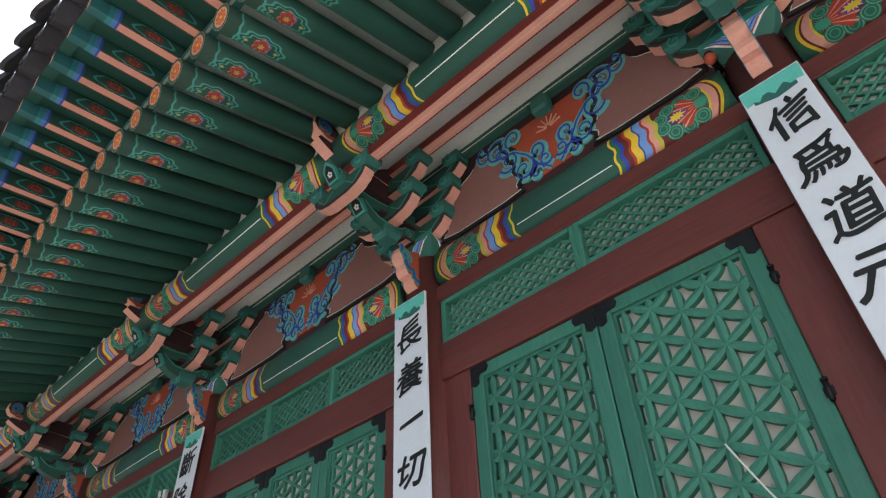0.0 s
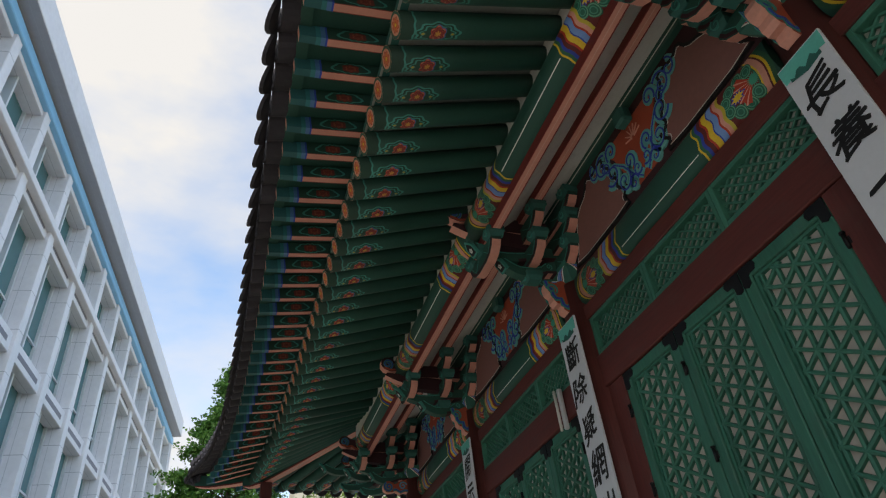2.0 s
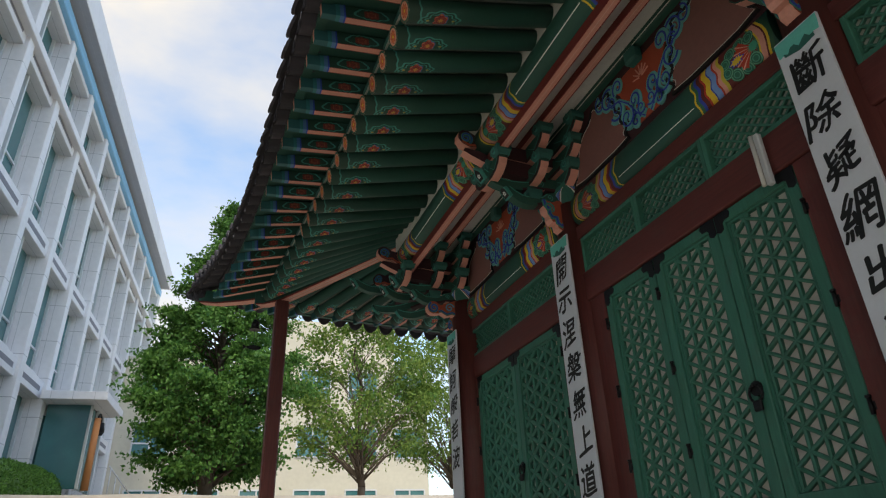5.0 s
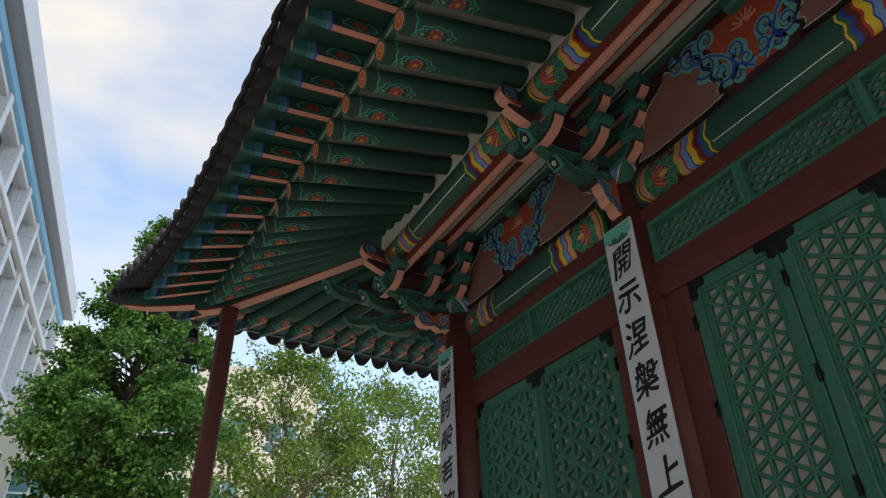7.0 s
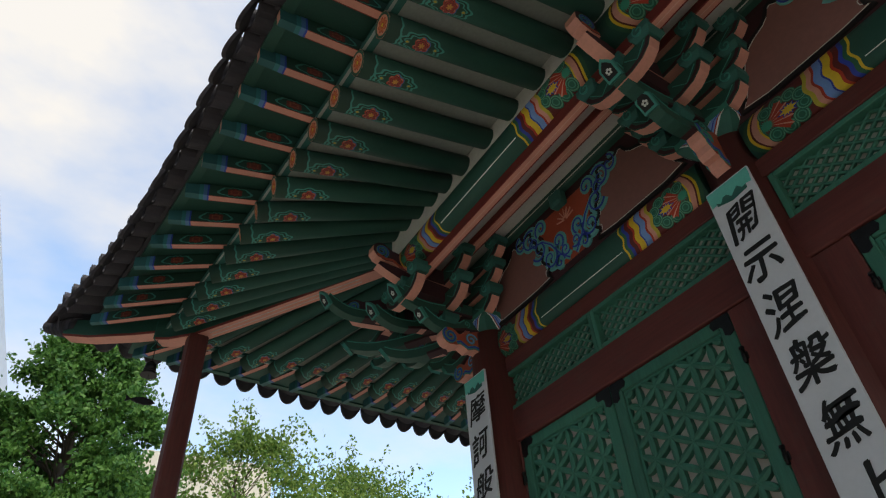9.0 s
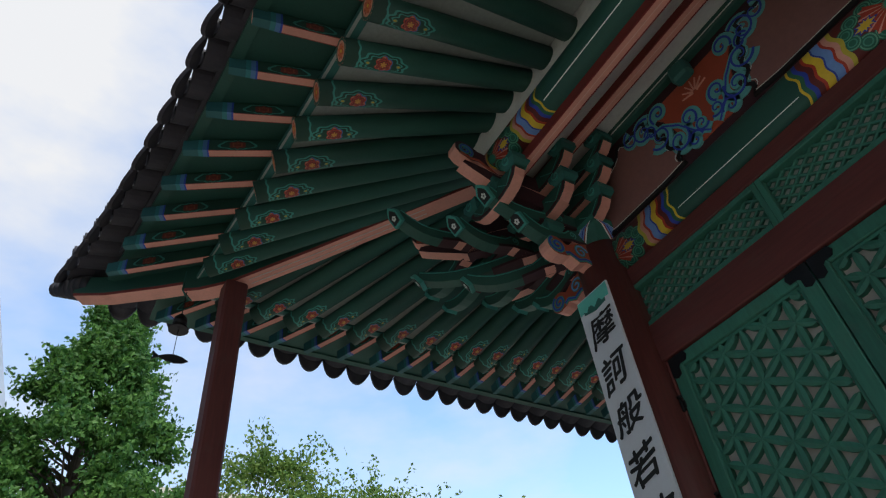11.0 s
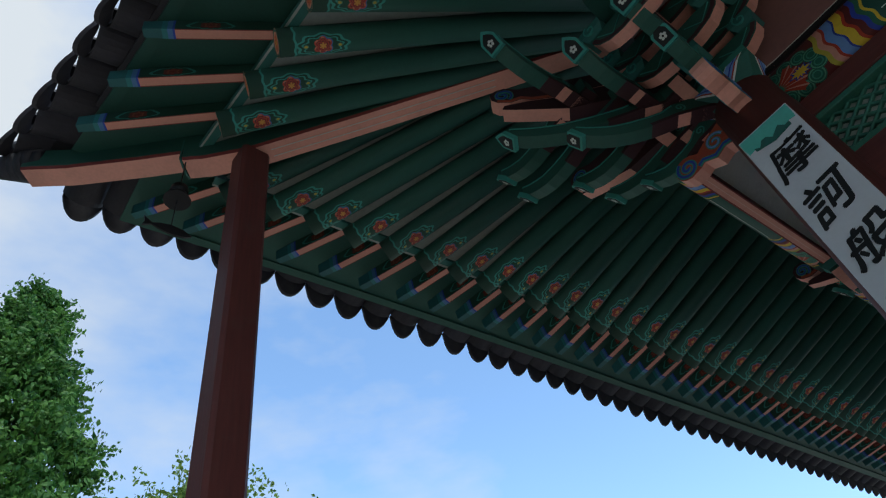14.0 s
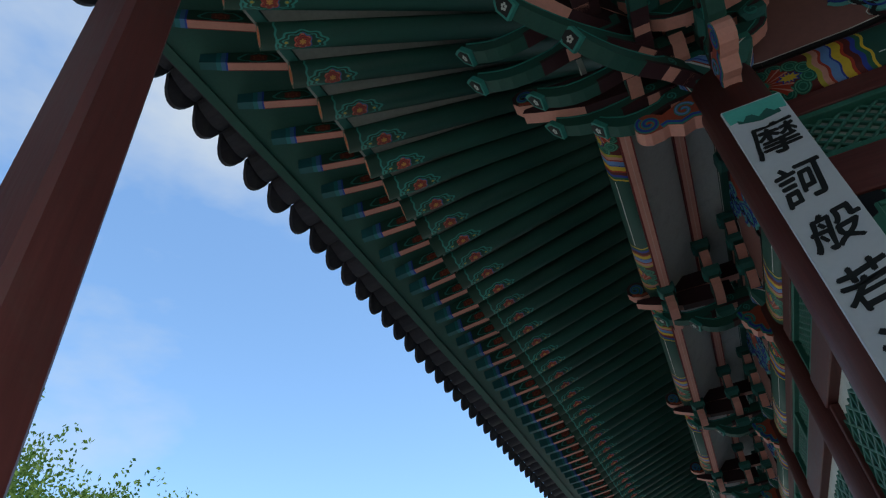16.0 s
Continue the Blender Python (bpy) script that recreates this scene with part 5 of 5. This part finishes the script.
# pale building behind
back = thing("pale_building", "cream rendered building with teal windows behind the trees", "building", pose(8, 42, 0, 0, 0, -3))
bm = bmesh.new()
box(bm, (-13, 0, 2.0), (5, 12, 13.0))
box(bm, (-4, 0.4, 13.0), (3, 12, 16.0))
part("wall", bm, "cream", back)
for iz, z in enumerate((4.1, 7.6, 11.0)):
    for ix in range(6):
        x = -11.6 + ix * 2.9
        bm = bmesh.new()
        box(bm, (x, -0.03, z), (x + 1.8, 0.05, z + 1.7))
        wo = part("window", bm, "window", back)
        bm = bmesh.new()
        for a in (0, 0.9, 1.8):
            box(bm, (x + a - 0.04, -0.08, z), (x + a + 0.04, 0.0, z + 1.7))
        for b in (0, 0.6, 1.7):
            box(bm, (x, -0.075, z + b - 0.04), (x + 1.8, -0.005, z + b + 0.04))
        part("window_frame", bm, "frame", wo)


# ---- trees and hedge ----
def leaves_mesh(name, centres, sizes, seed, material, parent, label=""):
    """Many small folded leaves."""
    r = np.random.RandomState(seed)
    n = len(centres)
    q = r.normal(size=(n, 3))
    q /= np.linalg.norm(q, axis=1)[:, None]
    q[:, 2] *= 0.6
    t = np.cross(q, r.normal(size=(n, 3)))
    t /= np.linalg.norm(t, axis=1)[:, None] + 1e-9
    s = np.cross(q, t)
    s /= np.linalg.norm(s, axis=1)[:, None] + 1e-9
    L = sizes[:, None]
    v = np.stack([centres - t * L, centres + s * L * 0.62 - q * L * 0.15, centres + t * L, centres - s * L * 0.62 - q * L * 0.15], 1).reshape(-1, 3)
    idx = np.arange(n)[:, None] * 4
    faces = np.concatenate([idx + [0, 1, 2], idx + [0, 2, 3]], 1).reshape(-1, 3)
    me = bpy.data.meshes.new(name)
    me.from_pydata(v.tolist(), [], faces.tolist())
    me.materials.append(M[material])
    return again(name, me, parent, label)


def tree(x, y, z0, height, radius, seed, dense, material, label, clumps, per, leaf, trunk_r, low):
    r = np.random.RandomState(seed)
    ob = thing("tree", label, "tree", pose(x, y, z0))
    bm = bmesh.new()
    pts = [Vector((0.05 * r.randn() * k, 0.05 * r.randn() * k, height * 0.93 * k / 6)) for k in range(7)]
    for k in range(6):
        tube(bm, pts[k], pts[k + 1], trunk_r * (1 - k / 6.6), trunk_r * (1 - (k + 1) / 6.6), 9)
    part("trunk", bm, "bark", ob)
    cen = []
    limbs = bmesh.new()
    for k in range(clumps):
        f = low + (1 - low) * ((k + r.rand()) / clumps)
        g = (f - low) / (1 - low)
        prof = min(1, g * 2.4 + 0.36) * (1 - g) ** 0.9 * (0.8 + 0.4 * r.rand()) if dense else math.sin(math.pi * min(0.97, 0.16 + 0.84 * g)) ** 0.7
        a = r.rand() * 2 * math.pi
        d = radius * prof * (0.45 + 0.6 * math.sqrt(r.rand())) + 0.05
        c = np.array([d * math.cos(a), d * math.sin(a), height * f])
        start = pts[min(5, int(f * 0.8 * 6))].copy()
        start = Vector((start.x, start.y, max(height * low * 0.6, height * f - d * (0.5 if dense else 0.9))))
        midp = start.lerp(Vector(c), 0.55) + Vector((0, 0, 0.12 * d))
        rr = max(0.012, trunk_r * 0.28 * (1 - g))
        tube(limbs, start, midp, rr, rr * 0.6, 5)
        tube(limbs, midp, Vector(c), rr * 0.6, 0.006, 5)
        m = int(per * (0.6 + 0.8 * r.rand()))
        taper = 0.55 + 0.45 * (1 - g) if dense else 1.0
        sp = radius * (0.088 if dense else 0.125) * taper
        off = r.normal(size=(m, 3)) * [sp, sp, sp * 0.55]
        drop = np.hypot(off[:, 0], off[:, 1]) * 0.25
        off[:, 2] -= drop
        cen.append(c + off)
        # twigs with leaves along them
        dirv = np.array([math.cos(a), math.sin(a), 0.5 if not dense else 0.15])
        nt = max(4, per // (10 if dense else 4))
        tw = np.linspace(0, 1, nt)[:, None] * dirv * radius * (0.32 if dense else 0.45) * taper + r.normal(size=(nt, 3)) * (0.05 if dense else 0.08)
        cen.append(c + tw)
    part("limb", limbs, "bark", ob)
    cen = np.concatenate(cen)
    leaves_mesh("crown", cen, leaf * (0.6 + 0.7 * r.rand(len(cen))), seed, material, ob)
    return ob


tree(0.0, 22.5, 3.0, 9.1, 2.75, 3, True, "leaf_dark", "dense dark green conical tree on the terrace", 250, 330, 0.06, 0.2, 0.1)
tree(5.2, 27.0, 3.0, 7.6, 2.6, 5, False, "leaf_light", "airy light green tree with fine twigs", 105, 125, 0.07, 0.16, 0.3)
tree(9.8, 29.0, 3.0, 7.8, 2.9, 6, False, "leaf_light", "airy light green tree with visible branches", 105, 125, 0.07, 0.17, 0.3)
tree(14.5, 28.5, 3.0, 7.0, 2.8, 7, False, "leaf_light", "airy light green tree beyond the hall's side", 80, 70, 0.08, 0.16, 0.3)

r = np.random.RandomState(12)
hedge = thing("hedge", "clipped dark green hedge along the terrace edge", "hedge", pose(0, 0, 0))
bm = bmesh.new()
rows = []
for i in range(60):
    y = 6 + i * 0.42
    g0 = 2.95 + 0.088 * (y - 17.5)
    h = g0 + 0.95 + 0.1 * noise.noise((i * 0.23, 5, 1)) + 0.15 * noise.noise((i * 0.5, 0, 3))
    xc = -5.2
    rows.append([bm.verts.new((xc + 0.62 * math.cos(a) * (1 + 0.15 * noise.noise((i, a, 1))), y, g0 + max(0, math.sin(a)) * (h - g0) - (0.3 if math.sin(a) < 0.05 else 0))) for a in [math.pi * k / 8 for k in range(9)]])
for p, q in zip(rows, rows[1:]):
    for k in range(8):
        bm.faces.new((p[k], p[k + 1], q[k + 1], q[k]))
bm.faces.new(rows[0]), bm.faces.new(rows[-1])
part("body", bm, "leaf_dark", hedge, smooth=True)
n = 40000
yy = r.uniform(5.9, 30.6, n)
aa = r.uniform(0, math.pi, n)
hh = 0.84 + 0.05 * np.sin(yy * 1.7 + np.sin(yy * 0.6) * 3)
leaf_c = np.stack([-5.2 + (0.62 + 0.05 * r.randn(n)) * np.cos(aa), yy, 2.95 + 0.088 * (yy - 17.5) + np.sin(aa) * (hh + 0.1) + 0.04 * r.randn(n)], 1)
leaves_mesh("foliage", leaf_c, 0.035 * (0.6 + 0.8 * r.rand(n)), 4, "hedge", hedge)


# ---- small things on the front ----
notice = thing("notice_sheet", "white paper notice with grey lines taped on a door", "notice", front_pose(4.45))
bm = bmesh.new()
box(bm, (-0.1, 0.087, 1.92), (0.1, 0.090, 2.19))
part("sheet", bm, "frame", notice)
for k in range(6):
    bm = bmesh.new()
    box(bm, (-0.07, 0.090, 1.96 + 0.033 * k), (0.07 - 0.03 * (k % 3), 0.0915, 1.968 + 0.033 * k))
    part("text_bar", bm, "concrete_dark", notice)
for yc in (1.29, 6.31, 9.32):
    lock = thing("door_pull", "black iron ring pull with padlock on green doors", "door pull", front_pose(yc))
    bm = bmesh.new()
    extrude(bm, [(0.045 * math.cos(2 * math.pi * k / 12), 2.3 + 0.045 * math.sin(2 * math.pi * k / 12)) for k in range(12)], 0.085, 0.095, lambda a, b, d: Vector((a, d, b)))
    part("plate", bm, "iron", lock)
    bm = bmesh.new()
    for k in range(14):
        a0, a1 = 2 * math.pi * k / 14, 2 * math.pi * (k + 1) / 14
        tube(bm, (0.05 * math.cos(a0), 0.105, 2.27 + 0.05 * math.sin(a0)), (0.05 * math.cos(a1), 0.105, 2.27 + 0.05 * math.sin(a1)), 0.008, n=6)
    part("ring", bm, "iron", lock)
    bm = bmesh.new()
    box(bm, (-0.03, 0.096, 2.17), (0.03, 0.12, 2.23), bevel=0.006)
    part("padlock", bm, "iron", lock)
lampr = thing("red_bulb", "small round red lamp on a dark bracket by a column", "lamp", front_pose(0.22))
bm = bmesh.new()
bmesh.ops.create_uvsphere(bm, u_segments=14, v_segments=8, radius=0.035)
bmesh.ops.translate(bm, vec=(0, 0.24, 4.42), verts=bm.verts[:])
part("bulb", bm, "orange", lampr, smooth=True)
bm = bmesh.new()
tube(bm, (0, 0.1, 4.45), (0, 0.24, 4.45), 0.02, n=8)
tube(bm, (0, 0.24, 4.445), (0, 0.24, 4.47), 0.03, 0.02, n=10)
part("holder", bm, "iron", lampr)
cord = tagged(new("cord", bpy.data.meshes.new("cord")), "thin white cord hanging slack across a green door", "cord")
bm = bmesh.new()
line = [Vector((2.592 - 0.03 * math.sin(math.pi * k / 6), 0.85 - 0.05 * k, 2.53 - 0.093 * k - 0.03 * math.sin(math.pi * k / 6))) for k in range(7)]
for p, q in zip(line, line[1:]):
    tube(bm, p, q, 0.004, n=6)
bm.to_mesh(cord.data)
bm.free()
cord.data.materials.append(M["white"])
